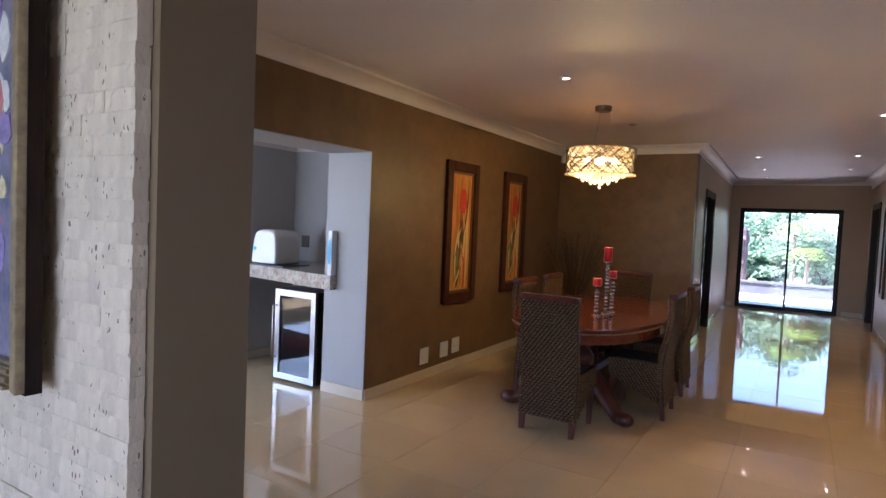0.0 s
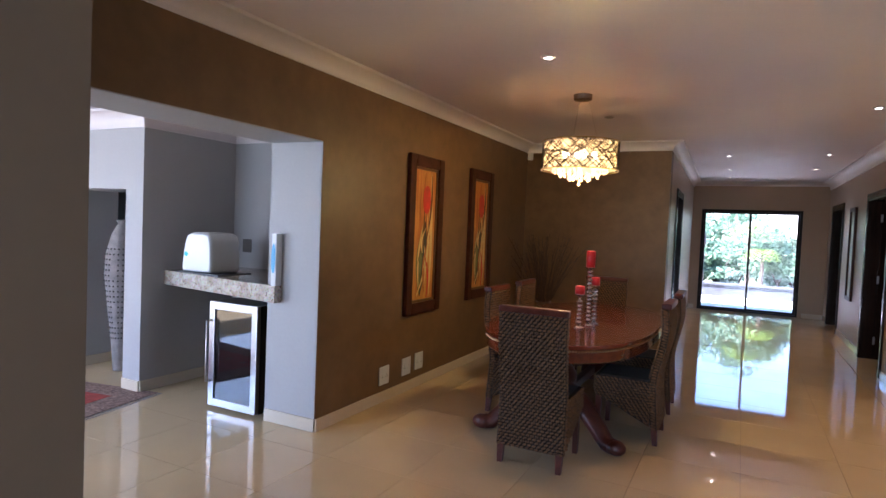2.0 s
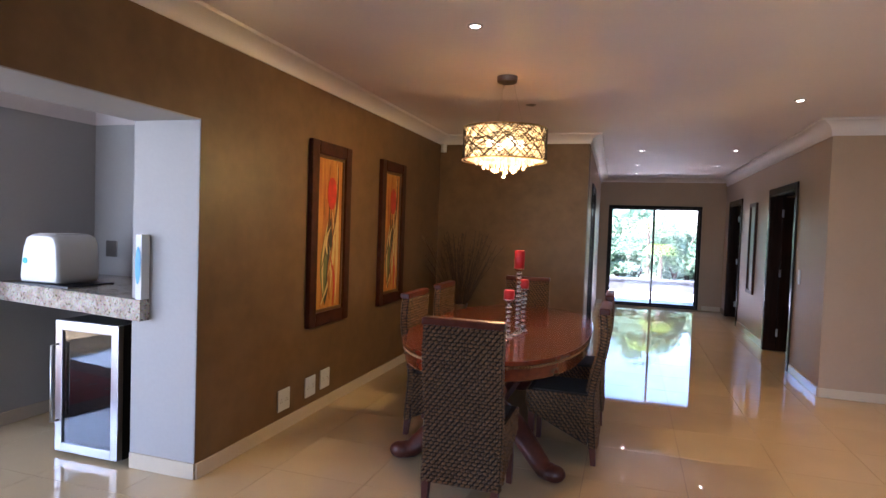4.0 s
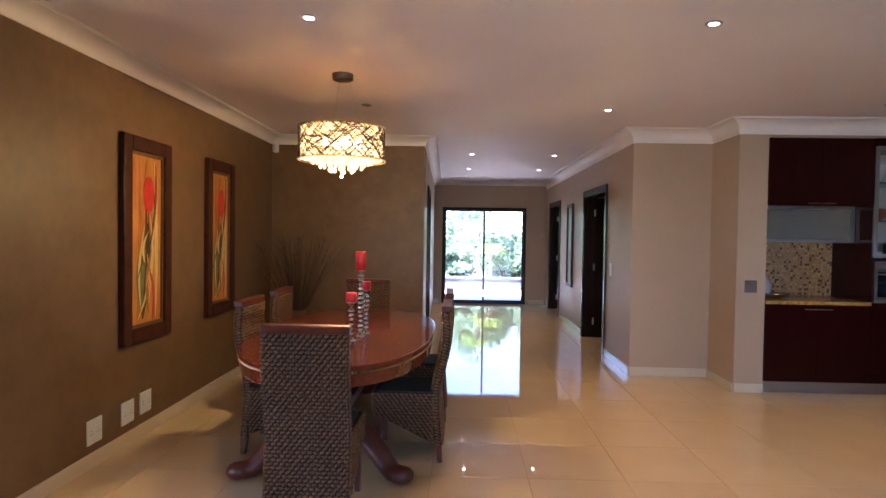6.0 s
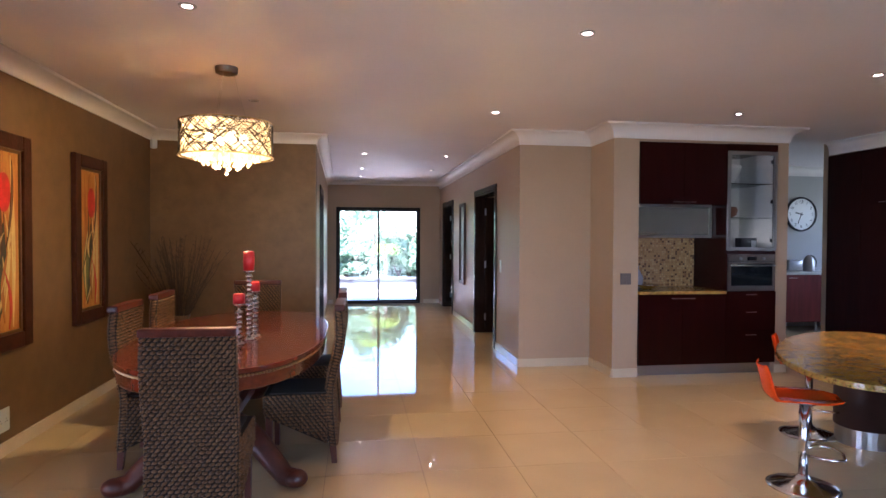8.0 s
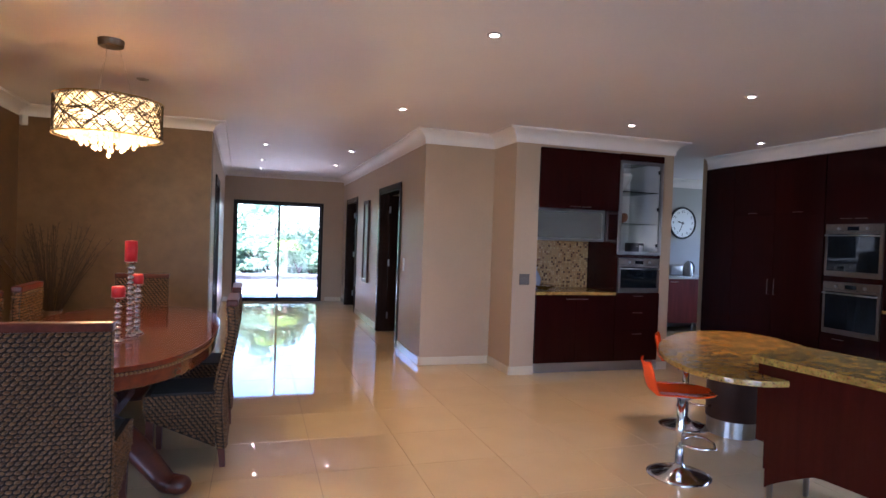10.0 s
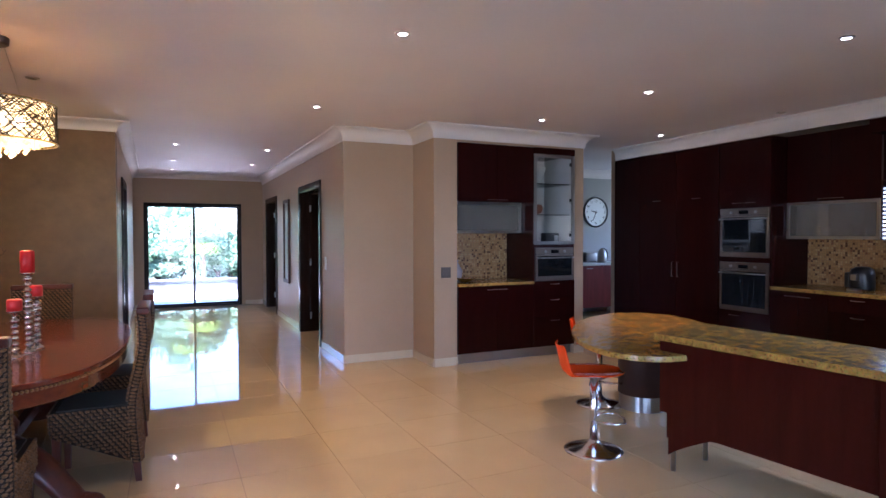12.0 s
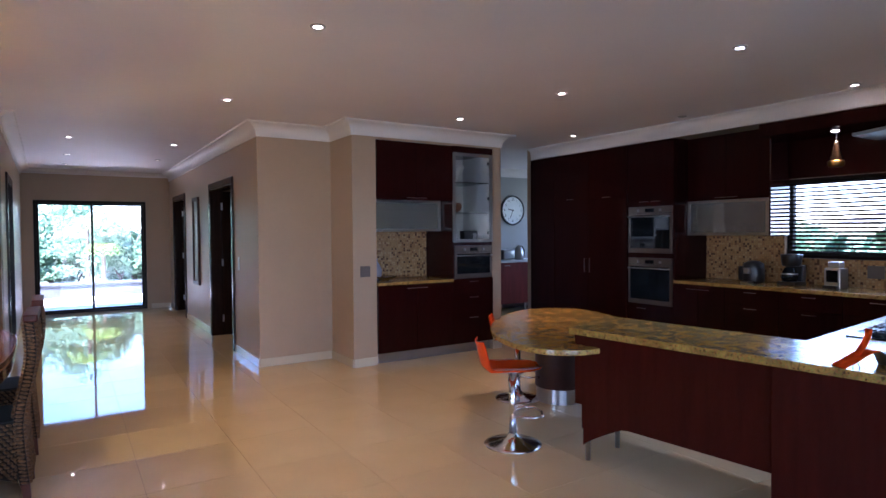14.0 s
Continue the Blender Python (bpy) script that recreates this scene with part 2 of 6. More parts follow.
OVENSTEEL = material("dark_oven_steel", (0.24, 0.20, 0.17), 0.30, metal=1.0, vary=0.1, scale=30)
CHROME = material("chrome", (0.70, 0.70, 0.71), 0.16, metal=1.0, vary=0.03)
BLACK = material("black_plastic", (0.012, 0.012, 0.014), 0.3, vary=0.2)
BLACKGLASS = material("black_oven_glass", (0.006, 0.008, 0.011), 0.05, vary=0.1, spec=0.3)
WHITEPL = material("white_plastic", (0.62, 0.64, 0.63), 0.3, vary=0.04)
WHITE = material("white_laminate", (0.72, 0.71, 0.68), 0.4, vary=0.05)
TEAL = material("teal_badge", (0.0, 0.42, 0.5), 0.3)
BLUEPAPER = material("blue_print", (0.12, 0.42, 0.70), 0.5)
GRANITE = granite("gold_granite", (0.47, 0.30, 0.07), ((0.29, 0.17, 0.04), (0.12, 0.065, 0.022)), 0.22)
GRANITE2 = granite("pale_granite", (0.62, 0.58, 0.50), ((0.42, 0.35, 0.27), (0.14, 0.09, 0.06)))
MOSAIC = mosaic("brown_mosaic_tiles", [(0.0, (0.36, 0.22, 0.09)), (0.5, (0.42, 0.28, 0.13)), (0.68, (0.30, 0.17, 0.07)), (0.84, (0.10, 0.05, 0.028)), (0.94, (0.2, 0.1, 0.05))], 0.024)
FROST = hazy("flap_glass", (0.20, 0.195, 0.18), 0.5, 1.7)
GLASS = clear("window_glass", see=0.97)
SHELFGLASS = clear("shelf_glass", (0.82, 0.95, 0.9), see=0.9)
TINTGLASS = clear("dark_tinted_glass", (0.5, 0.55, 0.6), see=0.45, ior=1.75)
ORANGE = material("orange_acrylic", (0.92, 0.10, 0.004), 0.10, vary=0.05, spec=0.25)
_p = ORANGE.node_tree.nodes["Principled BSDF"]
_p.inputs["Transmission Weight"].default_value, _p.inputs["IOR"].default_value = 0.45, 1.3
RED = material("red_wax", (0.50, 0.012, 0.012), 0.4, vary=0.2, bump=0.05)
_p = RED.node_tree.nodes["Principled BSDF"]
_p.inputs["Subsurface Weight"].default_value = 0.0
BEADS = material("mercury_glass", (0.55, 0.50, 0.46), 0.12, metal=1.0, vary=0.4, scale=80)
TWIG = material("dry_twigs", (0.075, 0.042, 0.026), 0.8, vary=0.4, scale=20)
POT = material("brown_floor_pot", (0.10, 0.055, 0.03), 0.4, vary=0.4, scale=8)
STONE = material("split_travertine", (0.74, 0.61, 0.50), 0.85, vary=0.0, scale=11, bump=0.75, bump_scale=38, stretch=(1.5, 1.5, 0.6), second=(0.53, 0.43, 0.35), per_object=0.04)
pitted(STONE)
GILT = material("champagne_gilt", (0.42, 0.31, 0.18), 0.42, metal=0.3, vary=0.4, scale=25, bump=0.15, second=(0.20, 0.15, 0.10))
CLAY = material("grey_clay_vase", (0.20, 0.18, 0.17), 0.7, vary=0.35, scale=12, bump=0.3)
CLAYDOT = material("vase_dots", (0.06, 0.05, 0.045), 0.7)
RUGRED = material("red_rug_wool", (0.32, 0.05, 0.035), 0.95, vary=0.4, scale=18, bump=0.4, bump_scale=200)
RUGBORDER = material("rug_border_wool", (0.36, 0.25, 0.19), 0.95, vary=0.6, scale=40, bump=0.4, bump_scale=200, second=(0.06, 0.03, 0.03))
ALU = material("dark_aluminium", (0.014, 0.012, 0.011), 0.5, vary=0.2, spec=0.2)
DRUM = material("matt_drum_veneer", (0.035, 0.014, 0.012), 0.5, vary=0.3, spec=0.3)
FABRIC = material("white_ceramic", (0.78, 0.76, 0.72), 0.25, vary=0.05)
SWITCH = material("bronze_switch_plate", (0.11, 0.092, 0.085), 0.4, metal=0.2, vary=0.1)
CLOCKFACE = material("clock_face", (0.80, 0.82, 0.82), 0.4, vary=0.04)
BRASSBEAD = material("gilded_bead", (0.38, 0.20, 0.07), 0.35, metal=0.4, vary=0.3)
GOLDWIRE = material("gold_wire", (0.42, 0.27, 0.09), 0.3, metal=1.0, vary=0.2)
LATTICE = material("bronze_lattice", (0.035, 0.02, 0.007), 0.45, metal=0.4, vary=0.3)
RAIL = material("dark_top_rail", (0.075, 0.016, 0.009), 0.38, vary=0.4, scale=12, spec=0.25)
SHADEFILM = translucent("shade_film", (1.0, 0.91, 0.72), 0.40, 0.5)
TOPDIMMER = translucent("top_dimmer_film", (0.6, 0.5, 0.36), 0.35, 0.5)
ROSE = material("dark_bronze_rose", (0.22, 0.17, 0.13), 0.3, metal=1.0, vary=0.2)
BLINDWOOD = material("matt_blind_slats", (0.020, 0.013, 0.011), 0.9, vary=0.3, scale=8, stretch=(1, 6, 1), spec=0.02)
BULB = glowing("lamp_bulb", (1.0, 0.74, 0.44), 3.2)
CRYSTAL = glowing("lit_crystal", (1.0, 0.70, 0.40), 0.035)
_p = CRYSTAL.node_tree.nodes["Principled BSDF"]
_p.inputs["Roughness"].default_value = 0.08
SPOT = glowing("downlight_glow", (1.0, 0.82, 0.60), 4.0)
SPOTCOOL = glowing("downlight_glow_cool", (0.86, 0.93, 1.0), 4.0)
DEADSPOT = material("unlit_lamp", (0.10, 0.09, 0.08), 0.3)
PAVE = material("pale_paving", (0.58, 0.55, 0.50), 0.8, vary=0.2, scale=2, bump=0.2)
GRASSY = material("garden_ground", (0.10, 0.12, 0.05), 0.9, vary=0.4, scale=1.5, bump=0.4)
LOWWALL = material("dark_planter_wall", (0.055, 0.058, 0.068), 0.8, vary=0.3, bump=0.3)
LEAF = translucent("garden_leaves", (0.22, 0.33, 0.22), 0.0, 0.45)
PALMLEAF = translucent("yellow_palm_leaf", (0.20, 0.30, 0.07), 0.0, 0.45)
BARK = material("bark", (0.12, 0.09, 0.07), 0.9, vary=0.4, bump=0.5)
TOTEM = material("weathered_carved_wood", (0.10, 0.07, 0.075), 0.8, vary=0.4, bump=0.3)

# ---- building helpers ----
def part(name, bm, mat, parent=None, label="", smooth=False):
    """One bmesh as one mesh object under a thing or part."""
    me = bpy.data.meshes.new(name)
    bm.to_mesh(me)
    bm.free()
    me.materials.append(mat)
    if smooth:
        for f in me.polygons:
            f.use_smooth = len(f.vertices) < 6
    ob = new(name, me)
    if parent:
        ob.parent = parent
    if label:
        ob["label"] = label
    return ob


def thing(name, at, label, category, group="", turn=0.0, kind=""):
    ob = new(name)
    ob.matrix_basis = pose(*at, 0, 0, turn)
    return tagged(ob, label, category, group, kind)


def box(x0, x1, y0, y1, z0, z1, bevel=0.0, bm=None, m=None):
    """A box between the given planes, with rounded edges."""
    own = bmesh.new()
    bmesh.ops.create_cube(own, size=1.0)
    for v in own.verts:
        v.co = Vector(((x0 + x1) / 2 + v.co.x * (x1 - x0), (y0 + y1) / 2 + v.co.y * (y1 - y0), (z0 + z1) / 2 + v.co.z * (z1 - z0)))
    if bevel:
        bmesh.ops.bevel(own, geom=own.edges[:], offset=bevel, segments=2, profile=0.6, affect="EDGES")
    if m:
        own.transform(m)
    if bm is None:
        return own
    return join(bm, own)


def join(bm, other):
    me = bpy.data.meshes.new("tmp")
    other.to_mesh(me)
    other.free()
    bm.from_mesh(me)
    bpy.data.meshes.remove(me)
    return bm


def lathe(profile, steps=32, bm=None, at=(0, 0, 0)):
    """A turned body from (radius, height) pairs, closed at both ends."""
    bm = bm or bmesh.new()
    rings = []
    for r, z in profile:
        rings.append([bm.verts.new((at[0] + r * math.cos(math.tau * i / steps), at[1] + r * math.sin(math.tau * i / steps), at[2] + z)) for i in range(steps)])
    for a, b in zip(rings, rings[1:]):
        for i in range(steps):
            bm.faces.new((a[i], a[(i + 1) % steps], b[(i + 1) % steps], b[i]))
    bm.faces.new(rings[0][::-1])
    bm.faces.new(rings[-1])
    return bm


def tube(points, radius, sides=8, bm=None, closed=False, taper=None):
    """A round bar along a line of points."""
    bm = bm or bmesh.new()
    pts = [Vector(p) for p in points]
    rings = []
    for i, p in enumerate(pts):
        a, b = pts[i - 1] if (i or closed) else pts[i], pts[(i + 1) % len(pts)] if (i + 1 < len(pts) or closed) else pts[i]
        d = (b - a).normalized()
        up = Vector((0, 0, 1)) if abs(d.z) < 0.95 else Vector((1, 0, 0))
        s = d.cross(up).normalized()
        u = s.cross(d)
        r = radius if taper is None else radius * (1 + (taper - 1) * i / (len(pts) - 1))
        rings.append([bm.verts.new(p + r * (math.cos(math.tau * k / sides) * s + math.sin(math.tau * k / sides) * u)) for k in range(sides)])
    pairs = list(zip(rings, rings[1:])) + ([(rings[-1], rings[0])] if closed else [])
    for a, b in pairs:
        for k in range(sides):
            bm.faces.new((a[k], a[(k + 1) % sides], b[(k + 1) % sides], b[k]))
    if not closed:
        bm.faces.new(rings[0][::-1])
        bm.faces.new(rings[-1])
    return bm


def prism(outline, z0, z1, bm=None, bevel=0.0):
    """An upright solid on a plan outline."""
    own = bmesh.new()
    lo = [own.verts.new((x, y, z0)) for x, y in outline]
    hi = [own.verts.new((x, y, z1)) for x, y in outline]
    k = len(outline)
    rim = []
    for i in range(k):
        own.faces.new((lo[i], lo[(i + 1) % k], hi[(i + 1) % k], hi[i]))
    own.faces.new(lo[::-1])
    own.faces.new(hi)
    bmesh.ops.recalc_face_normals(own, faces=own.faces[:])
    if bevel:
        rim = [e for e in own.edges if abs(e.verts[0].co.z - e.verts[1].co.z) < 1e-6]
        bmesh.ops.bevel(own, geom=rim, offset=bevel, segments=3, profile=0.6, affect="EDGES")
    return own if bm is None else join(bm, own)


def oval(cx, cy, a, b, power=2.0, steps=64, turn=0.0):
    out = []
    for i in range(steps):
        t = math.tau * i / steps
        c, s = math.cos(t), math.sin(t)
        x, y = a * math.copysign(abs(c) ** (2 / power), c), b * math.copysign(abs(s) ** (2 / power), s)
        out.append((cx + x * math.cos(turn) - y * math.sin(turn), cy + x * math.sin(turn) + y * math.cos(turn)))
    return out


# ---- the large structure ----
H = 2.66


def wall(name, axis, at, depth, a, b, holes=(), mat=WALL, label="painted plaster wall", z1=H, parent=None):
    """A wall that runs along axis from a to b, between at and at + depth, with openings (a, b, z0, z1)."""
    bm = bmesh.new()
    cuts = sorted({a, b, *[v for h in holes for v in h[:2]]})
    for p, q in zip(cuts, cuts[1:]):
        mid, spans = (p + q) / 2, [(0.0, z1)]
        for h0, h1, lo, hi in holes:
            if h0 < mid < h1:
                spans = [s for s in ((0.0, lo), (hi, z1)) if s[1] - s[0] > 0.001]
        for lo, hi in spans:
            d0, d1 = sorted((at, at + depth))
            box(*((p, q, d0, d1) if axis == "x" else (d0, d1, p, q)), lo, hi, bm=bm)
    return tagged(part(name, bm, mat), label, "wall", kind="structure")


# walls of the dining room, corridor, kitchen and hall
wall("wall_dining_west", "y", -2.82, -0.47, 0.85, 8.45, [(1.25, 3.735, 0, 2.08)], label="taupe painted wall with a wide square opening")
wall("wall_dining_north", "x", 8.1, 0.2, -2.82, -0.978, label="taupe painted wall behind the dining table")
bm = bmesh.new()
for p, q, lo, hi in ((8.302, 9.2, 0, H), (9.2, 10.35, 2.12, H), (10.35, 13.885, 0, H)):
    f = lambda y: -0.98 - (y - 8.248) * 0.14 / 5.637
    prism([(f(p), p), (f(q), q), (f(q) - 0.15, q), (f(p) - 0.15, p)], lo, hi, bm)
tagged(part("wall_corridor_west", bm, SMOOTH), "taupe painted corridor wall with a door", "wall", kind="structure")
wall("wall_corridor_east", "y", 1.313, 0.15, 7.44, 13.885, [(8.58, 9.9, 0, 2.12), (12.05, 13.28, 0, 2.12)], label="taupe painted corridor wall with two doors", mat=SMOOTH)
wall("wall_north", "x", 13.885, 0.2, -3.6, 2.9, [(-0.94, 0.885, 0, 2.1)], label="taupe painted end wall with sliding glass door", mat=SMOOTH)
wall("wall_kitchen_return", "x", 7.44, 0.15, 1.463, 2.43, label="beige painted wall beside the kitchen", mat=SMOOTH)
bm = box(2.15, 2.43, 6.83, 7.44, 0, H)
box(4.02, 4.16, 6.83, 7.6, 0, H, bm=bm)
box(2.43, 4.02, 7.45, 7.6, 0, H, bm=bm)
box(2.43, 4.02, 6.83, 7.45, 2.485, H, bm=bm)
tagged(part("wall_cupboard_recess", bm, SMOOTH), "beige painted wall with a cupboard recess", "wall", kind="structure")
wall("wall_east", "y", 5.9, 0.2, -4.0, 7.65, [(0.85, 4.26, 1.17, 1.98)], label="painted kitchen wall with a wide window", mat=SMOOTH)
bm = box(5.30, 5.9, 7.56, 7.65, 0, H)
tagged(part("wall_scullery_jamb", bm, SMOOTH), "painted wall end beside the tall cupboards", "wall", kind="structure")
wall("wall_scullery_west", "y", 4.02, 0.14, 7.6, 9.9, label="pale painted scullery wall", mat=HALLWALL)
wall("wall_scullery_north", "x", 9.9, 0.15, 4.02, 8.75, label="pale painted scullery wall with a clock", mat=HALLWALL)
wall("wall_scullery_east", "y", 8.6, 0.15, 7.5, 9.9, [(7.9, 9.5, 1.05, 2.15)], label="pale painted scullery wall", mat=HALLWALL)
wall("wall_scullery_south", "x", 7.5, 0.15, 6.1, 8.6, label="pale painted scullery wall", mat=HALLWALL)
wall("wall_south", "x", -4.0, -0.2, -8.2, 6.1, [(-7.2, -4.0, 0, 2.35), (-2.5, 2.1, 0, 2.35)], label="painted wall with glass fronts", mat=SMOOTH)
# out of view: added to hold the southern daylight back from the kitchen
wall("wall_living_east", "y", 2.2, 0.15, -4.0, -1.0, label="unseen plain wall added to keep daylight off the kitchen", mat=SMOOTH)
wall("wall_hall_west", "y", -8.0, -0.2, -4.0, 4.9, [(-1.9, 1.1, 0.55, 2.25)], label="grey painted hall wall", mat=HALLWALL)
wall("wall_hall_east", "y", -2.82, -0.47, -4.0, 0.85, label="painted wall between living room and hall", mat=HALLWALL)
wall("wall_hall_north", "x", 3.68, 0.6, -8.0, -4.65, [(-5.85, -4.87, 0, 1.72)], label="pale painted hall wall with a tall niche", mat=HALLWALL)
wall("wall_nook_side", "y", -4.65, -0.2, 4.28, 4.68, label="grey painted side wall of the hall nook", mat=HALLWALL)
wall("wall_hall_back", "x", 4.68, 0.15, -8.0, -3.29, label="grey painted wall behind the hall counter", mat=HALLWALL)
wall("wall_stone_core", "x", 0.615, 0.243, -2.82, -0.89, label="painted wall end beside stone cladding, shade in its dark colour", mat=ENDSHADE)
bm = box(-3.29, -2.823, 3.729, 3.7345, 0.097, 2.074)
box(-3.29, -2.823, 1.25, 3.7345, 2.0742, 2.0795, bm=bm)
tagged(part("opening_trim", bm, HALLWALL), "pale grey painted lining of the square opening", "lining", kind="structure")
# overhang out of view, added to keep the sun out of the south openings
bm = box(-8.4, 6.4, -7.0, -4.2, 2.86, 3.0)
tagged(part("eaves", bm, CEIL), "unseen roof overhang added to keep sun off the glass fronts", "eaves", kind="structure")
# plain rooms behind the corridor doors
wall("wall_room_west", "y", -3.45, -0.15, 8.45, 13.885, label="plain painted bedroom wall")
wall("wall_room_east", "y", 2.75, 0.15, 7.6, 13.885, label="plain painted room wall")
wall("wall_room_partition", "x", 11.4, 0.12, 1.463, 2.75, label="plain painted partition wall")

bm = box(-8.2, 8.75, -4.2, 14.085, H, H + 0.2)
HALLTOP = 2.385
tagged(part("ceiling_hall", box(-8.0, -3.29, -4.0, 4.68, HALLTOP, HALLTOP + 0.1), CEIL), "lower white painted ceiling of the hall", "ceiling", kind="structure")
tagged(part("ceiling", bm, CEIL), "smooth white painted plaster ceiling", "ceiling", kind="structure")


def cornice(points, side=1, drop=0.15, top=H, out=1.0):
    """A plaster cove along a line of plan points; the room lies to the given side."""
    profile = [(0.0, -drop), (0.012, -drop), (0.014, -drop + 0.012)] + [(0.014 + 0.115 * (1 - math.cos(radians(a))), -drop + 0.016 + (drop - 0.036) * math.sin(radians(a))) for a in range(0, 91, 9)] + [(0.135, -0.012), (0.137, -0.002), (0.0, -0.002)]
    bm = bmesh.new()
    pts = [Vector((*p, 0)) for p in points]
    rings = []
    for i, p in enumerate(pts):
        a = (p - pts[i - 1]).normalized() if i else None
        b = (pts[i + 1] - p).normalized() if i + 1 < len(pts) else None
        na = Vector((-a.y, a.x, 0)) * side if a else None
        nb = Vector((-b.y, b.x, 0)) * side if b else None
        if na and nb:
            n = (na + nb).normalized()
            n /= max(0.3, n.dot(na))
        else:
            n = na or nb
        rings.append([bm.verts.new(p + n * d * out + Vector((0, 0, top + z))) for d, z in profile])
    k = len(profile)
    for a, b in zip(rings, rings[1:]):
        for i in range(k):
            bm.faces.new((a[i], a[(i + 1) % k], b[(i + 1) % k], b[i]))
    bm.faces.new(rings[0])
    bm.faces.new(rings[-1][::-1])
    bmesh.ops.recalc_face_normals(bm, faces=bm.faces[:])
    return tagged(part("cornice_trim", bm, CORN), "white plaster cove cornice", "cornice", kind="structure")


cornice([(-2.82, 0.85), (-2.82, 8.1), (-0.976, 8.1), (-1.12, 13.885)], -1, 0.11)
cornice([(-1.12, 13.885), (1.313, 13.885)], -1, 0.085)
cornice([(1.313, 13.885), (1.313, 7.44), (2.15, 7.44), (2.15, 6.83), (4.16, 6.83), (4.16, 7.3)], -1)
cornice([(5.30, 7.56), (5.30, 1.0)], -1, 0.16, H, 0.5)
cornice([(-8.0, 3.68), (-4.65, 3.68), (-4.65, 4.68), (-3.29, 4.68), (-3.29, 3.74)], -1, 0.15, HALLTOP)
cornice([(4.16, 9.9), (8.6, 9.9)], -1)


def skirting(points, side=1, h=0.095, d=0.014):
    bm = bmesh.new()
    for (x0, y0), (x1, y1) in zip(points, points[1:]):
        a, b = Vector((x0, y0, 0)), Vector((x1, y1, 0))
        u = (b - a).normalized()
        n = Vector((-u.y, u.x, 0)) * side
        length = (b - a).length
        own = box(0, length, 0, d, 0.002, h, 0.003)
        m = Matrix(((u.x, n.x, 0, a.x), (u.y, n.y, 0, a.y), (0, 0, 1, 0), (0, 0, 0, 1)))
        own.transform(m)
        join(bm, own)
    bmesh.ops.recalc_face_normals(bm, faces=bm.faces[:])
    return tagged(part("baseboard", bm, SKIRT), "cream glazed tile skirting", "skirting", kind="structure")


skirting([(-3.29, 3.735), (-2.82, 3.735), (-2.82, 8.1), (-0.976, 8.1), (-1.003, 9.16)], -1)
skirting([(-1.034, 10.39), (-1.12, 13.885), (-1.0, 13.885)], -1)
skirting([(0.95, 13.885), (1.313, 13.885), (1.313, 13.32)], -1)
skirting([(1.313, 12.01), (1.313, 9.94)], -1)
skirting([(1.313, 8.54), (1.313, 7.44), (2.15, 7.44), (2.15, 6.83), (2.43, 6.83)], -1)
skirting([(4.02, 6.83), (4.16, 6.83), (4.16, 9.9)], -1)
skirting([(-8.0, 3.68), (-5.85, 3.68), (-5.85, 4.68), (-4.87, 4.68), (-4.87, 3.68), (-4.65, 3.68), (-4.65, 4.68), (-3.29, 4.68)], -1)


def downlight(x, y, mat=SPOT, power=4.6, colour=(1.0, 0.57, 0.21), dead=False):
    ob = thing("downlight", (x, y, H), "small recessed ceiling spotlight with steel ring" + (", unlit" if dead else ", lit"), "ceiling light", "recessed spotlights")
    bm = bmesh.new()
    rings = [[bm.verts.new((r * math.cos(math.tau * i / 24), r * math.sin(math.tau * i / 24), z)) for i in range(24)] for r, z in ((0.026, 0.0), (0.031, -0.008), (0.044, -0.007), (0.047, 0.0))]
    for a, b in zip(rings, rings[1:]):
        for i in range(24):
            bm.faces.new((a[i], a[(i + 1) % 24], b[(i + 1) % 24], b[i]))
    part("ring", bm, STEEL, ob, smooth=True)
    part("lens", lathe([(0.026, -0.001), (0.025, -0.005)], 20), DEADSPOT if dead else mat, ob)
    if not dead and power:
        lamp("spot_beam", "SPOT", power, colour, look((x, y, H - 0.012), (x, y, 0)), spot_size=radians(82), spot_blend=1.0, shadow_soft_size=0.03)
    return ob


for x, y, power in ((-1.37, 4.22, 4.0), (0.82, 4.28, 6.4), (0.80, 6.49, 6.4), (3.22, 4.77, 8.0), (3.10, 6.17, 2.6), (4.95, 6.36, 0.8), (5.1, 3.29, 0.8)):
    downlight(x, y, power=power)
downlight(3.32, 3.22, SPOTCOOL, 3.6, (0.85, 0.92, 1.0))
for x, y in ((-0.39, 9.56), (-0.41, 11.42), (-0.43, 12.83), (0.80, 9.61), (0.82, 11.49)):
    downlight(x, y, power=2.6)
for x, y in ((-1.40, 6.38), (5.05, 4.88)):
    downlight(x, y, dead=True)

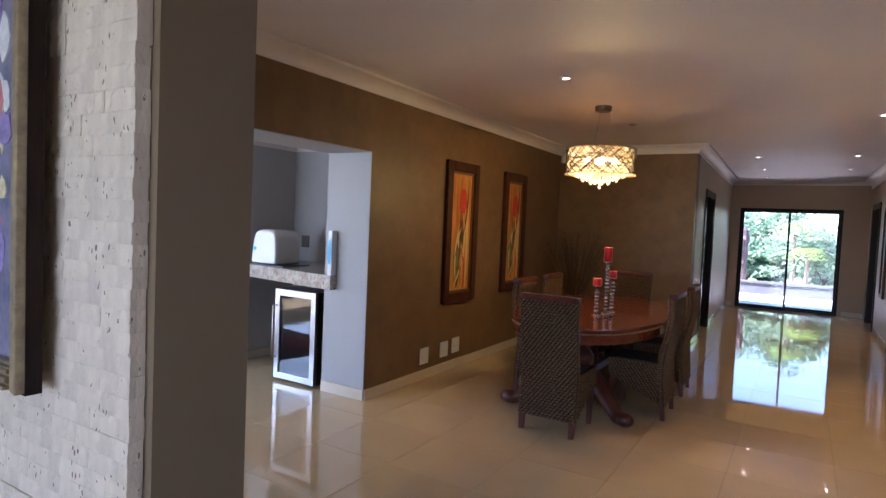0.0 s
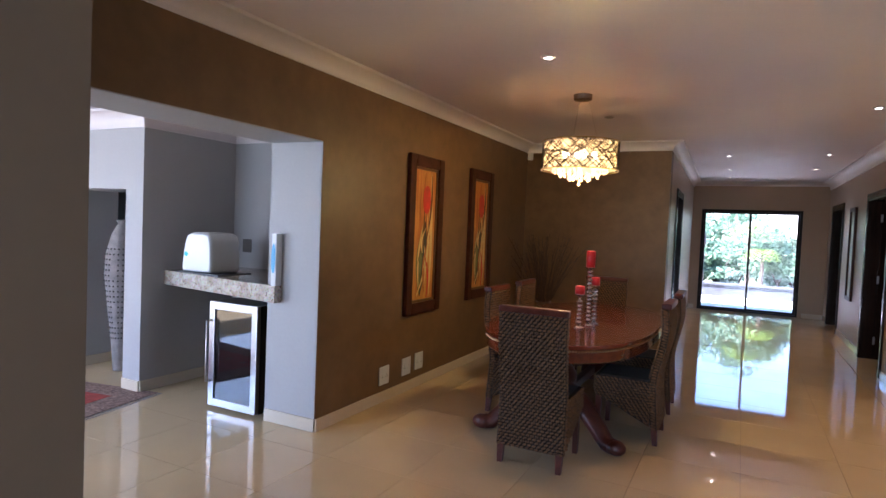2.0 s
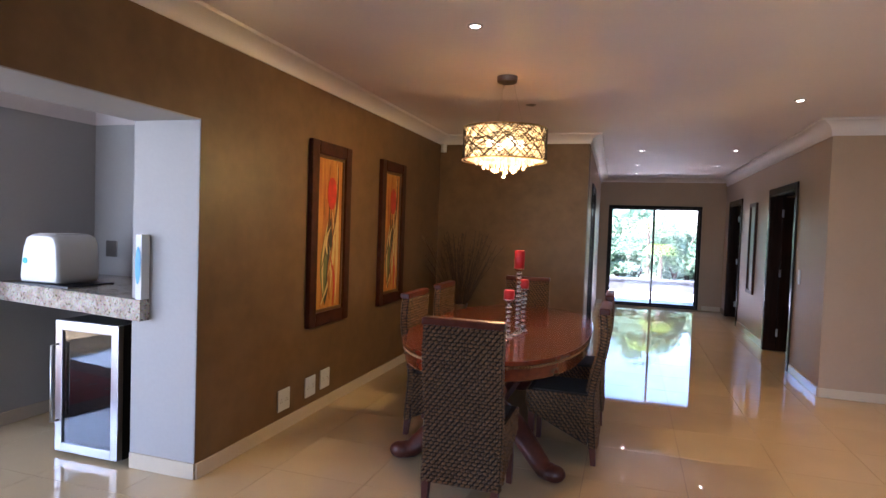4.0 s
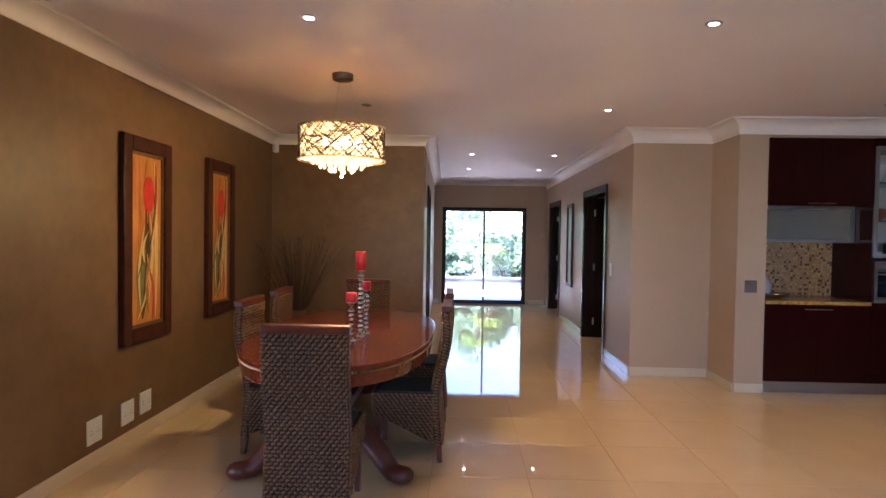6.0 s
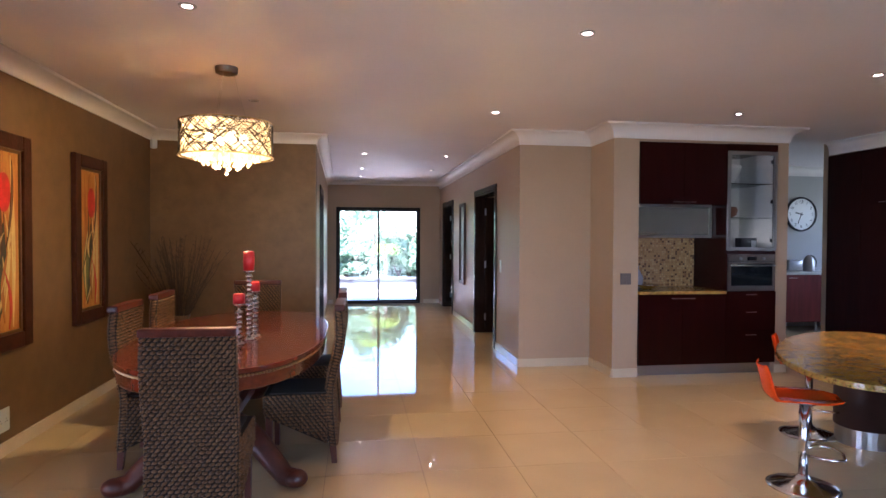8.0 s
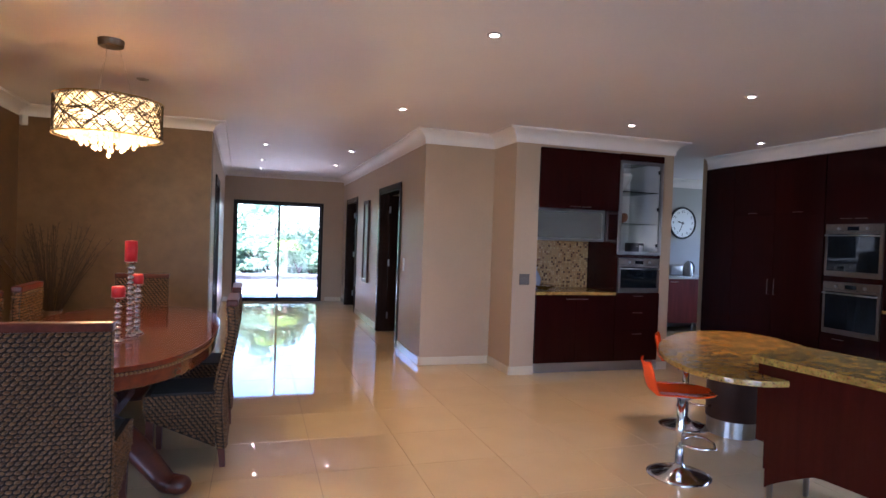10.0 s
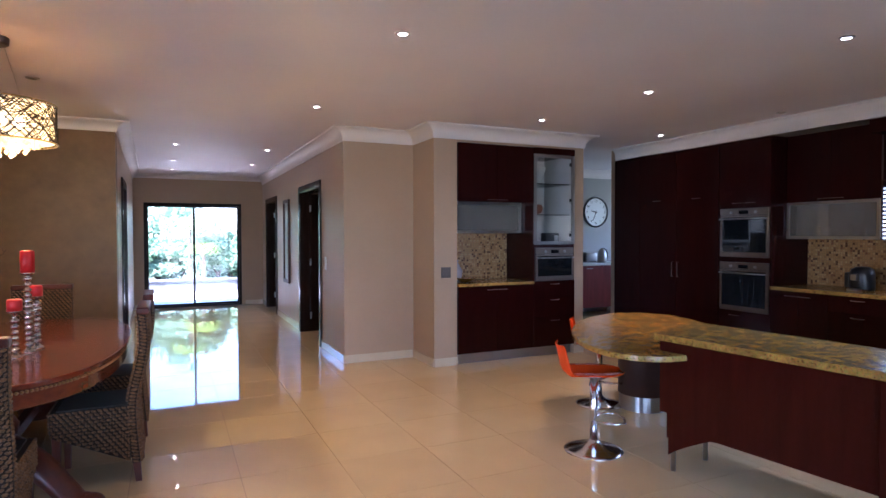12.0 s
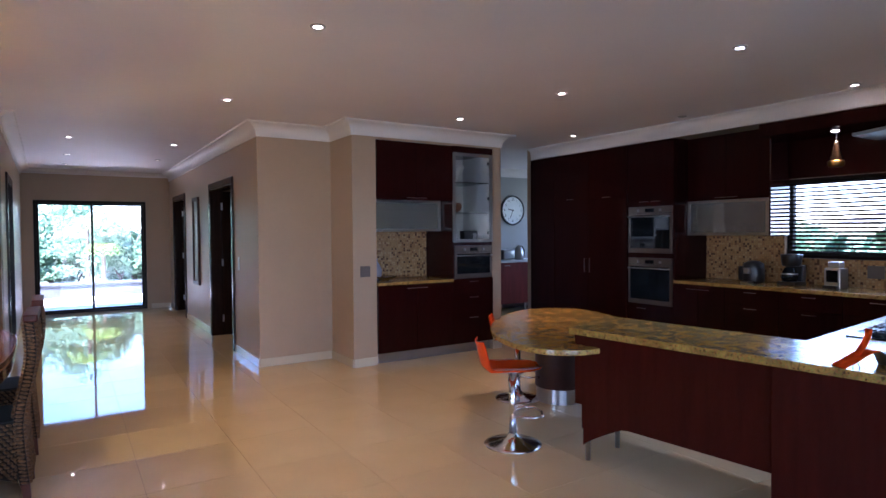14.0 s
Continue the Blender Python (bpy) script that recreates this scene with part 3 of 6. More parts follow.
# ---- dining room ----
def weave(bm, origin, across, up, width, rows_z, cols, out, skip=None, puff=0.013):
    """Staggered braided lumps over a panel: across and up are unit directions, rows_z gives each row's height."""
    a, u, o = Vector(across), Vector(up), Vector(out)
    step = width / cols
    for r, (z, bow) in enumerate(rows_z):
        shift = 0.5 * step if r % 2 else 0.0
        for c in range(-1, cols + 1):
            x0, x1 = max(0.0, c * step + shift), min(width, (c + 1) * step + shift)
            if x1 - x0 < 0.008 or (skip and skip((x0 + x1) / 2, z)):
                continue
            mid = Vector(origin) + a * (x0 + x1) / 2 + u * z + o * bow
            hx, hz, tilt = (x1 - x0) / 2 * 0.95, 0.0090 * random.uniform(0.86, 1.12), random.uniform(-0.004, 0.004) + 0.004
            ring = []
            for k in range(6):
                t = math.tau * k / 6
                ring.append(bm.verts.new(mid + a * hx * math.cos(t) + u * (hz * math.sin(t) + tilt * math.cos(t))))
            top = [bm.verts.new(mid + o * puff * random.uniform(0.85, 1.15) + a * hx * 0.5 * math.cos(math.tau * k / 6) + u * (hz * 0.5 * math.sin(math.tau * k / 6) + tilt * 0.6 * math.cos(math.tau * k / 6))) for k in range(6)]
            for k in range(6):
                bm.faces.new((ring[k], ring[(k + 1) % 6], top[(k + 1) % 6], top[k]))
            bm.faces.new(top)


def dining_chair():
    """A tall woven chair that faces +y, with its origin on the floor under the seat."""
    ob = thing("dining_chair", (0, 0, 0), "tall woven seagrass dining chair with dark wooden legs and top rail", "chair", "chairs round the dining table")
    w = 0.44
    def lean(z):
        t = min(1.0, max(0.0, (z - 0.42) / 0.42))
        return -0.200 - 0.068 * t * t * (3 - 2 * t) + 0.012 * max(0.0, (z - 0.84) / 0.16) ** 2 - 0.022 * max(0.0, (0.42 - z) / 0.3) ** 1.3

    # woven back, from near the floor to the top rail; its black core paints gap shade
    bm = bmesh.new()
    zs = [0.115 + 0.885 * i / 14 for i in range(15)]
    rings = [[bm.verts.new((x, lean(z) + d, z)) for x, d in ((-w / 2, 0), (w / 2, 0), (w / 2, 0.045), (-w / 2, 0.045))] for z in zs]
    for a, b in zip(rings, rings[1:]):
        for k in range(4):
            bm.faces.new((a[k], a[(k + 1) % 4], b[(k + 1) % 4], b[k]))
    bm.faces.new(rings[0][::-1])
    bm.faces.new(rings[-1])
    back = part("backrest", bm, WEAVESHADE, ob)
    bm = bmesh.new()
    rows = [0.124 + 0.0203 * i for i in range(43)]
    weave(bm, (-w / 2, 0, 0), (1, 0, 0), (0, 0, 1), w, [(z, -lean(z)) for z in rows], 14, (0, -1, 0))
    weave(bm, (-w / 2, 0, 0), (1, 0, 0), (0, 0, 1), w, [(z, lean(z) + 0.045) for z in rows if z > 0.47], 14, (0, 1, 0))
    for s in (-1, 1):
        for z in rows:
            weave(bm, (s * w / 2, lean(z), 0), (0, 1, 0), (0, 0, 1), 0.045, [(z, 0)], 1, (s, 0, 0), puff=0.008)
    part("back_weave", bm, SEAGRASS, back, "braided brown seagrass", smooth=True)
    # seat box with a skirt that rises to the front, cored in the same painted shade
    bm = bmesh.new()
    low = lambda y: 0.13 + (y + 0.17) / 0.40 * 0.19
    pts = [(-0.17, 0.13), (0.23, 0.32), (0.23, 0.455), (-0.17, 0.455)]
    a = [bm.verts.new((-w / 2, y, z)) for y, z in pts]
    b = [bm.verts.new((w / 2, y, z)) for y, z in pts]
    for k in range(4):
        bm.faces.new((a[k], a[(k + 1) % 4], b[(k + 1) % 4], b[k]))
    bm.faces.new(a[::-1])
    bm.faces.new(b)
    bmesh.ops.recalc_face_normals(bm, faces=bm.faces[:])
    seat = part("seat", bm, WEAVESHADE, ob)
    bm = bmesh.new()
    rows = [0.143 + 0.0203 * i for i in range(16)]
    for s in (-1, 1):
        weave(bm, (s * w / 2, -0.17, 0), (0, 1, 0), (0, 0, 1), 0.40, [(z, 0) for z in rows], 13, (s, 0, 0), skip=lambda y, z: z < low(y - 0.17) + 0.005)
    weave(bm, (-w / 2, 0.23, 0), (1, 0, 0), (0, 0, 1), w, [(z, 0) for z in rows if z > 0.33], 14, (0, 1, 0))
    part("seat_weave", bm, SEAGRASS, seat, "braided brown seagrass", smooth=True)
    part("seat_pad", box(-0.195, 0.195, -0.155, 0.20, 0.4555, 0.463, 0.003), SEATDARK, ob, "dark seat pad")
    own = box(-w / 2 - 0.006, w / 2 + 0.006, -0.278, -0.209, 0.988, 1.03, 0.010)
    part("top_rail", own, RAIL, ob, "polished red-brown wooden top rail")
    for x in (-0.195, 0.195):
        for y, h in ((-0.20, 0.13), (0.20, 0.34)):
            leg = bmesh.new()
            lo = [leg.verts.new((x + dx * 0.016, y + dy * 0.016 - (0.012 if y < 0 else 0), 0)) for dx, dy in ((-1, -1), (1, -1), (1, 1), (-1, 1))]
            hi = [leg.verts.new((x + dx * 0.022, y + dy * 0.022, h)) for dx, dy in ((-1, -1), (1, -1), (1, 1), (-1, 1))]
            for k in range(4):
                leg.faces.new((lo[k], lo[(k + 1) % 4], hi[(k + 1) % 4], hi[k]))
            leg.faces.new(lo[::-1])
            leg.faces.new(hi)
            part("leg", leg, CARVED, ob)
    return ob


chair = dining_chair()
chair.matrix_basis = pose(-1.30, 4.20, 0)
chair["label"] = "tall woven seagrass dining chair at the head of the table"
for x, y, turn in ((-0.855, 5.06, 90), (-0.855, 5.90, 91), (-1.76, 5.12, -90), (-1.76, 5.86, -89), (-1.47, 6.80, 180)):
    other = copy_thing(chair, pose(x, y, 0, 0, 0, turn))
    other["label"] = "tall woven seagrass dining chair pulled up to the table"

TX, TY = -1.35, 5.42
table = thing("dining_table", (TX, TY, 0), "oval polished red mahogany dining table on carved pedestals", "table")
part("tabletop", prism(oval(0, 0, 0.635, 1.27, 2.5, 96), 0.742, 0.772, bevel=0.009), MAHOG, table, "glossy reddish-brown oval top")
part("apron", prism(oval(0, 0, 0.619, 1.254, 2.5, 96), 0.648, 0.7418, bevel=0.014), MAHOG, table)
rim = oval(0, 0, 0.621, 1.256, 2.5, 200)
bm = bmesh.new()
for i, (x, y) in enumerate(rim):
    bmesh.ops.create_icosphere(bm, subdivisions=1, radius=0.0095, matrix=Matrix.Translation((x, y, 0.731)))
tagged(part("bead_moulding", bm, BRASSBEAD, table, "carved gilded bead moulding"), kind="stuff")
for sy in (-1, 1):
    cy = sy * 0.62
    col = part("pedestal", lathe([(0.20, 0.66), (0.20, 0.645), (0.12, 0.62), (0.075, 0.58), (0.065, 0.54), (0.10, 0.50), (0.135, 0.44), (0.13, 0.38), (0.085, 0.33), (0.075, 0.30), (0.11, 0.27), (0.12, 0.20), (0.10, 0.14)][::-1], 28, at=(0, cy, 0)), CARVED, table, smooth=True)
    for sx, fy in ((-1, sy), (1, sy)):
        bm = bmesh.new()
        line = []
        for i in range(15):
            t = i / 14
            r = 0.06 + 0.52 * t
            z = 0.055 + 0.27 * (1 - t) ** 1.15 + 0.045 * math.sin(t * math.pi * 1.4)
            ang = math.atan2(fy * 0.30, sx * 0.50)
            line.append((r * math.cos(ang), cy + r * math.sin(ang), max(z, 0.055)))
        tube(line, 0.088, 12, bm, taper=0.6)
        foot = Vector(line[-1])
        bmesh.ops.create_uvsphere(bm, u_segments=16, v_segments=10, radius=0.056, matrix=Matrix.Translation((foot.x, foot.y, 0.055)) @ Matrix.Diagonal((1.25, 1.0, 0.95, 1)))
        part("carved_foot", bm, CARVED, table, smooth=True)
part("stretcher", box(-0.03, 0.03, -0.6, 0.6, 0.2, 0.27, 0.01), CARVED, table)


def candle_holder(x, y, h, label, wax=0.09, r=0.034):
    ob = thing("candle_holder", (x, y, 0.772), label, "candle holder", "candle holders on the table")
    prof = [(0.042, 0.0), (0.042, 0.008), (0.020, 0.018), (0.012, 0.03)]
    z, k = 0.03, 0
    while z < h - 0.045:
        rr = 0.029 - 0.008 * abs(math.sin(z * 14))
        prof += [(0.010, z + 0.002), (rr * 0.85, z + 0.008), (rr, z + 0.016), (rr * 0.85, z + 0.024), (0.010, z + 0.030)]
        z += 0.032
    prof += [(0.012, h - 0.02), (0.036, h - 0.008), (0.040, h)]
    part("stem", lathe(prof, 20), BEADS, ob, "silvered beaded glass stem", smooth=True)
    part("candle", lathe([(r, h), (r * 1.02, h + wax * 0.5), (r, h + wax), (r * 0.8, h + wax + 0.004), (r * 0.3, h + wax - 0.006)], 20), RED, ob, "red wax candle", smooth=True)
    return ob


candle_holder(-1.22, 5.10, 0.468, "tall silver beaded candle holder with red pillar candle", 0.125, 0.036)
candle_holder(-1.252, 4.93, 0.265, "short silver beaded candle holder with red candle", 0.06, 0.037)
candle_holder(-1.20, 5.22, 0.318, "medium silver beaded candle holder with red candle", 0.06, 0.034)


def painting(y0, y1, z0, z1, seed):
    ob = thing("framed_painting", (-2.818, (y0 + y1) / 2, z0), "tall dark-framed abstract tulip painting in ochre and red", "painting", "paintings on the dining wall")
    w, h, f = y1 - y0, z1 - z0, 0.105
    for name, a in (("frame_side", (-w / 2, -w / 2 + f, 0, h)), ("frame_side", (w / 2 - f, w / 2, 0, h)), ("frame_bottom", (-w / 2 + f, w / 2 - f, 0, f)), ("frame_top", (-w / 2 + f, w / 2 - f, h - f, h))):
        bm = box(0.0, 0.04, a[0], a[1], a[2], a[3], 0.008)
        part(name, bm, FRAMEWOOD, ob)
    g = f + 0.022
    bm = bmesh.new()
    for a in ((-w / 2 + f, -w / 2 + g, f, h - f), (w / 2 - g, w / 2 - f, f, h - f), (-w / 2 + g, w / 2 - g, f, g), (-w / 2 + g, w / 2 - g, h - g, h - f)):
        box(0.004, 0.024, a[0], a[1], a[2], a[3], 0.003, bm)
    part("inner_slip", bm, OCHRESLIP, ob, "ochre inner slip")
    iw, ih = w - 2 * g, h - 2 * g
    canvas = part("canvas", box(0.004, 0.012, -iw / 2, iw / 2, g, h - g), PAINTGROUND, ob, "ochre streaked canvas")
    rnd = random.Random(seed)

    def blob(name, outline, mat, lift):
        bm = bmesh.new()
        front = [bm.verts.new((0.012 + lift, y, z)) for y, z in outline]
        rear = [bm.verts.new((0.0118, y, z)) for y, z in outline]
        bm.faces.new(front)
        for i in range(len(front)):
            bm.faces.new((front[i - 1], front[i], rear[i], rear[i - 1]))
        bmesh.ops.recalc_face_normals(bm, faces=bm.faces[:])
        return part(name, bm, mat, canvas)

    def stroke(name, pts, width, mat, lift):
        left, right = [], []
        for i, (y, z) in enumerate(pts):
            t = i / (len(pts) - 1)
            half = width * math.sin(math.pi * (0.06 + 0.9 * t)) / 2
            left.append((y - half, z))
            right.append((y + half, z))
        blob(name, left + right[::-1], mat, lift)

    zt = g + ih
    head = oval(0.03, zt - 0.27, 0.07, 0.13, 2.2, 28)
    line = lambda y0_, z0_, y1_, z1_, bow, k=14: [(y0_ + (y1_ - y0_) * i / k + bow * math.sin(math.pi * i / k), z0_ + (z1_ - z0_) * i / k) for i in range(k + 1)]
    stroke("brush_stroke", line(-0.12, g + 0.01, -0.10, zt - 0.05, 0.03), 0.05, PAINTDARKGOLD, 0.001)
    stroke("brush_stroke", line(0.13, g + 0.02, 0.11, zt - 0.02, 0.02), 0.045, PAINTPALE, 0.001)
    stroke("brush_stroke", line(-0.04, g + 0.2, 0.0, zt - 0.02, -0.03), 0.05, PAINTDARKGOLD, 0.0014)
    stroke("tulip_stem", line(-0.05, g + 0.05, 0.03, zt - 0.36, 0.03), 0.018, PAINTBROWN, 0.0016)
    stroke("tulip_leaf", line(-0.06, g + 0.06, -0.03, g + 0.66, -0.03), 0.11, PAINTGREEN, 0.002)
    stroke("tulip_leaf", line(-0.05, g + 0.03, 0.02, g + 0.72, 0.03), 0.075, PAINTBLACK, 0.0024)
    stroke("tulip_leaf", line(-0.075, g + 0.1, -0.025, g + 0.70, -0.045), 0.03, PAINTPALE, 0.0027)
    stroke("brush_stroke", line(0.03, g + 0.12, 0.09, zt - 0.3, 0.03), 0.028, PAINTPALE, 0.0016)
    for k, (ya, za, yb, zb, bow, wd, mt) in enumerate(((-0.10, 0.02, 0.02, 0.5, 0.07, 0.035, PAINTPALE), (0.02, 0.05, 0.10, 0.6, -0.06, 0.04, PAINTDARKGOLD), (-0.13, 0.3, -0.02, 0.85, 0.05, 0.03, PAINTBROWN), (0.0, 0.25, 0.05, 0.78, 0.06, 0.022, PAINTPALE), (0.08, 0.0, 0.02, 0.42, 0.05, 0.03, PAINTRED), (-0.02, 0.42, 0.03, 0.66, -0.05, 0.035, PAINTPALE), (0.05, 0.55, 0.12, 1.15, 0.03, 0.03, PAINTBROWN))):
        sway = rnd.uniform(-0.015, 0.015)
        stroke("brush_stroke", line(ya + sway, g + za + 0.01, yb + sway, g + zb, bow), wd, mt, 0.0028 + 0.0001 * k)
    blob("tulip_head", head, PAINTRED, 0.004)
    return ob


OCHRESLIP = material("ochre_slip", (0.11, 0.05, 0.016), 0.4, vary=0.3, scale=20)
PAINTGROUND = material("ochre_paint", (0.56, 0.27, 0.04), 0.45, vary=0.5, scale=7, bump=0.15, stretch=(3, 3, 0.5), second=(0.33, 0.10, 0.012))
PAINTDARKGOLD = material("burnt_orange_paint", (0.40, 0.14, 0.02), 0.45, vary=0.5, scale=9, stretch=(3, 3, 0.6))
PAINTPALE = material("pale_yellow_paint", (0.66, 0.50, 0.20), 0.45, vary=0.3, scale=9, stretch=(3, 3, 0.6))
PAINTBROWN = material("brown_paint", (0.10, 0.04, 0.015), 0.45)
PAINTGREEN = material("green_paint", (0.13, 0.16, 0.05), 0.45, vary=0.5, scale=12)
PAINTBLACK = material("black_paint", (0.025, 0.022, 0.018), 0.4)
PAINTRED = material("red_paint", (0.50, 0.02, 0.012), 0.4, vary=0.3, scale=14)
painting(4.90, 5.555, 0.70, 2.15, 1)
painting(6.21, 6.84, 0.72, 2.15, 2)


def socket(y, z, double=True):
    ob = thing("wall_socket", (-2.818, y, z), "square white plastic wall socket plate above the skirting", "socket", "sockets on the dining wall")
    part("plate", box(0, 0.009, -0.075, 0.075, 0, 0.155, 0.003), WHITEPL, ob)
    for dy in (-0.035, 0.035):
        bm = bmesh.new()
        for hy, hz in ((0, 0.085), (-0.012, 0.065), (0.012, 0.065)):
            box(0.0092, 0.0102, dy + hy - 0.003, dy + hy + 0.003, hz - 0.003, hz + 0.003, bm=bm)
        part("socket_holes", bm, BLACK, ob)
    return ob


for y, z in ((4.635, 0.15), (5.005, 0.155), (5.235, 0.165)):
    socket(y, z)

# chandelier
CX, CY = -1.415, 5.36
lampo = thing("chandelier", (CX, CY, H), "round gold wire chandelier with lit crystal drops", "chandelier")
part("ceiling_rose", lathe([(0.066, -0.046), (0.075, -0.041), (0.078, -0.004), (0.078, 0.0)], 32), ROSE, lampo, "dark bronze ceiling rose", smooth=True)
for a in (0.3, 2.4, 4.5):
    part("cable", tube([(0.05 * math.cos(a), 0.05 * math.sin(a), -0.05), (0.14 * math.cos(a), 0.14 * math.sin(a), -0.385)], 0.0008, 6), STEEL, lampo)
R, Z0, Z1 = 0.318, -0.632, -0.395
rnd = random.Random(4)
bm = bmesh.new()
for z in (Z0, Z1):
    tube([(R * math.cos(math.tau * i / 64), R * math.sin(math.tau * i / 64), z) for i in range(64)], 0.005, 6, bm, closed=True)
shade = part("shade_frame", bm, GOLDWIRE, lampo, smooth=True)
bm = bmesh.new()
for k in range(230):
    a0 = math.tau * k / 230 * 7 + rnd.uniform(-0.1, 0.1)
    if k % 3:
        da, za, zb = (1 if k % 2 else -1) * rnd.uniform(0.55, 1.15), Z0, Z1
    else:
        da, za = rnd.choice((-1, 1)) * rnd.uniform(0.5, 1.0), rnd.uniform(Z0 + 0.02, Z1 - 0.02)
        zb = min(Z1, max(Z0, za + rnd.uniform(-0.07, 0.07)))
    pts = []
    for i in range(15):
        t = i / 14
        z = min(Z1, max(Z0, za + (zb - za) * t + 0.013 * math.sin(7 * t + k * 1.7) * math.sin(math.pi * t)))
        pts.append(((R - 0.003) * math.cos(a0 + da * t), (R - 0.003) * math.sin(a0 + da * t), z))
    tube(pts, 0.0026, 4, bm)
part("wire_lattice", bm, LATTICE, lampo, "tangled gold wire lattice", smooth=True)
bm = bmesh.new()
ring = [[bm.verts.new(((R - 0.018) * math.cos(math.tau * i / 48), (R - 0.018) * math.sin(math.tau * i / 48), z)) for i in range(48)] for z in (Z0 + 0.006, Z1 - 0.006)]
for i in range(48):
    bm.faces.new((ring[0][i], ring[0][(i + 1) % 48], ring[1][(i + 1) % 48], ring[1][i]))
part("shade_film", bm, SHADEFILM, lampo, "amber translucent inner shade", smooth=True)
# added film: holds back bulb light that would glare on the ceiling
part("top_plate", lathe([(R - 0.03, Z1 - 0.012), (R - 0.028, Z1 - 0.006), (0.05, Z1 - 0.004)], 48), TOPDIMMER, lampo, "amber film added to dim light on the ceiling")
for k in range(4):
    a = math.tau * k / 4 + 0.5
    bm = bmesh.new()
    bmesh.ops.create_uvsphere(bm, u_segments=12, v_segments=8, radius=0.03, matrix=Matrix.Translation((0.12 * math.cos(a), 0.12 * math.sin(a), -0.50)))
    part("bulb", bm, BULB, lampo, smooth=True)
    if k % 2:
        lamp("chandelier_glow", "POINT", 1.3, (1.0, 0.64, 0.22), Matrix.Translation((CX + 0.12 * math.cos(a), CY + 0.12 * math.sin(a), H - 0.50)), shadow_soft_size=0.03)
lamp("chandelier_downlight", "POINT", 4.2, (1.0, 0.66, 0.20), Matrix.Translation((CX, CY, H - 0.775)), shadow_soft_size=0.015)
for rad, count, top, length in ((0.22, 24, -0.575, 0.085), (0.16, 15, -0.585, 0.105), (0.09, 8, -0.595, 0.125), (0.0, 1, -0.60, 0.155)):
    for k in range(count):
        a = math.tau * k / count + rad * 9
        x, y = rad * math.cos(a), rad * math.sin(a)
        L = length * rnd.uniform(0.92, 1.08)
        bm = lathe([(0.002, -L), (0.011, -L + 0.009), (0.013, -L + 0.017), (0.008, -L + 0.027), (0.003, -L + 0.032), (0.008, -L + 0.042), (0.008, -L + 0.05), (0.003, -L + 0.06), (0.002, 0.0)], 8, at=(x, y, top))
        part("crystal_drop", bm, CRYSTAL, lampo)

# alarm sensor in the corner and the floor vase with twigs
sensor = thing("motion_detector", (-2.76, 8.04, 2.447), "small white alarm detector high in the corner", "alarm sensor", turn=-45)
part("housing", box(-0.03, 0.03, -0.03, 0.03, 0, 0.10, 0.012), WHITEPL, sensor)
vase = thing("floor_vase", (-2.36, 7.62, 0), "dark floor vase holding tall dry twigs", "vase")
part("pot", lathe([(0.10, 0), (0.13, 0.04), (0.17, 0.2), (0.16, 0.36), (0.10, 0.52), (0.075, 0.57), (0.095, 0.62), (0.085, 0.62), (0.065, 0.57), (0.05, 0.4)], 28), POT, vase, smooth=True)
rnd = random.Random(9)
for k in range(64):
    a, s = rnd.uniform(0, math.tau), rnd.uniform(0.12, 0.46)
    h = rnd.uniform(1.2, 1.55) - 0.25 * s
    pts = [(0.04 * math.cos(a), 0.04 * math.sin(a), 0.5)]
    for i in range(1, 7):
        t = i / 6
        pts.append(((0.04 + s * t ** 1.2) * math.cos(a) + rnd.uniform(-0.012, 0.012), (0.04 + s * t ** 1.2) * math.sin(a) + rnd.uniform(-0.012, 0.012), 0.5 + (h - 0.5) * t))
    bm = tube(pts, 0.0042, 5, taper=0.5)
    for i in range(2, 7):
        for q in range(3):
            p = Vector(pts[i]) - (Vector(pts[i]) - Vector(pts[i - 1])) * rnd.random()
            d = Vector((rnd.uniform(-1, 1), rnd.uniform(-1, 1), rnd.uniform(0.4, 1.2))).normalized() * rnd.uniform(0.02, 0.05)
            tube([p, p + d], 0.0022, 4, bm)
    part("twig", bm, TWIG, vase)

# ---- kitchen ----
def front(name, parent, axis, at, a, b, z0, z1, mat=KITCHEN, thick=0.02, handle=None, gap=0.0015, label="", flat=True):
    """A door or drawer front on a cabinet. axis 'y': it faces -y at y = at; 'x': it faces -x. handle: (along, z, long way)."""
    if axis == "y":
        ob = part(name, box(a + gap, b - gap, at - thick, at, z0 + gap, z1 - gap, 0.0015), mat, parent, label)
    else:
        ob = part(name, box(at - thick, at, a + gap, b - gap, z0 + gap, z1 - gap, 0.0015), mat, parent, label)
    for h in ([handle] if handle and not isinstance(handle, list) else handle or []):
        c, z, way = h
        L = 0.055
        d = thick + 0.026
        if way == "h":
            pts = [(c - L, 0), (c - L, -d), (c + L, -d), (c + L, 0)]
            line = [(x, at - thick + 0.0 + y + thick, z) if axis == "y" else (at + y, x, z) for x, y in pts]
        else:
            line = [(c, at + y, z + w) if axis == "y" else (at + y, c, z + w) for w, y in ((-0.09, 0), (-0.09, -d), (0.09, -d), (0.09, 0))]
        part("handle", tube(line, 0.004, 6), OVENSTEEL, ob, "slim chrome bar handle")
    return ob


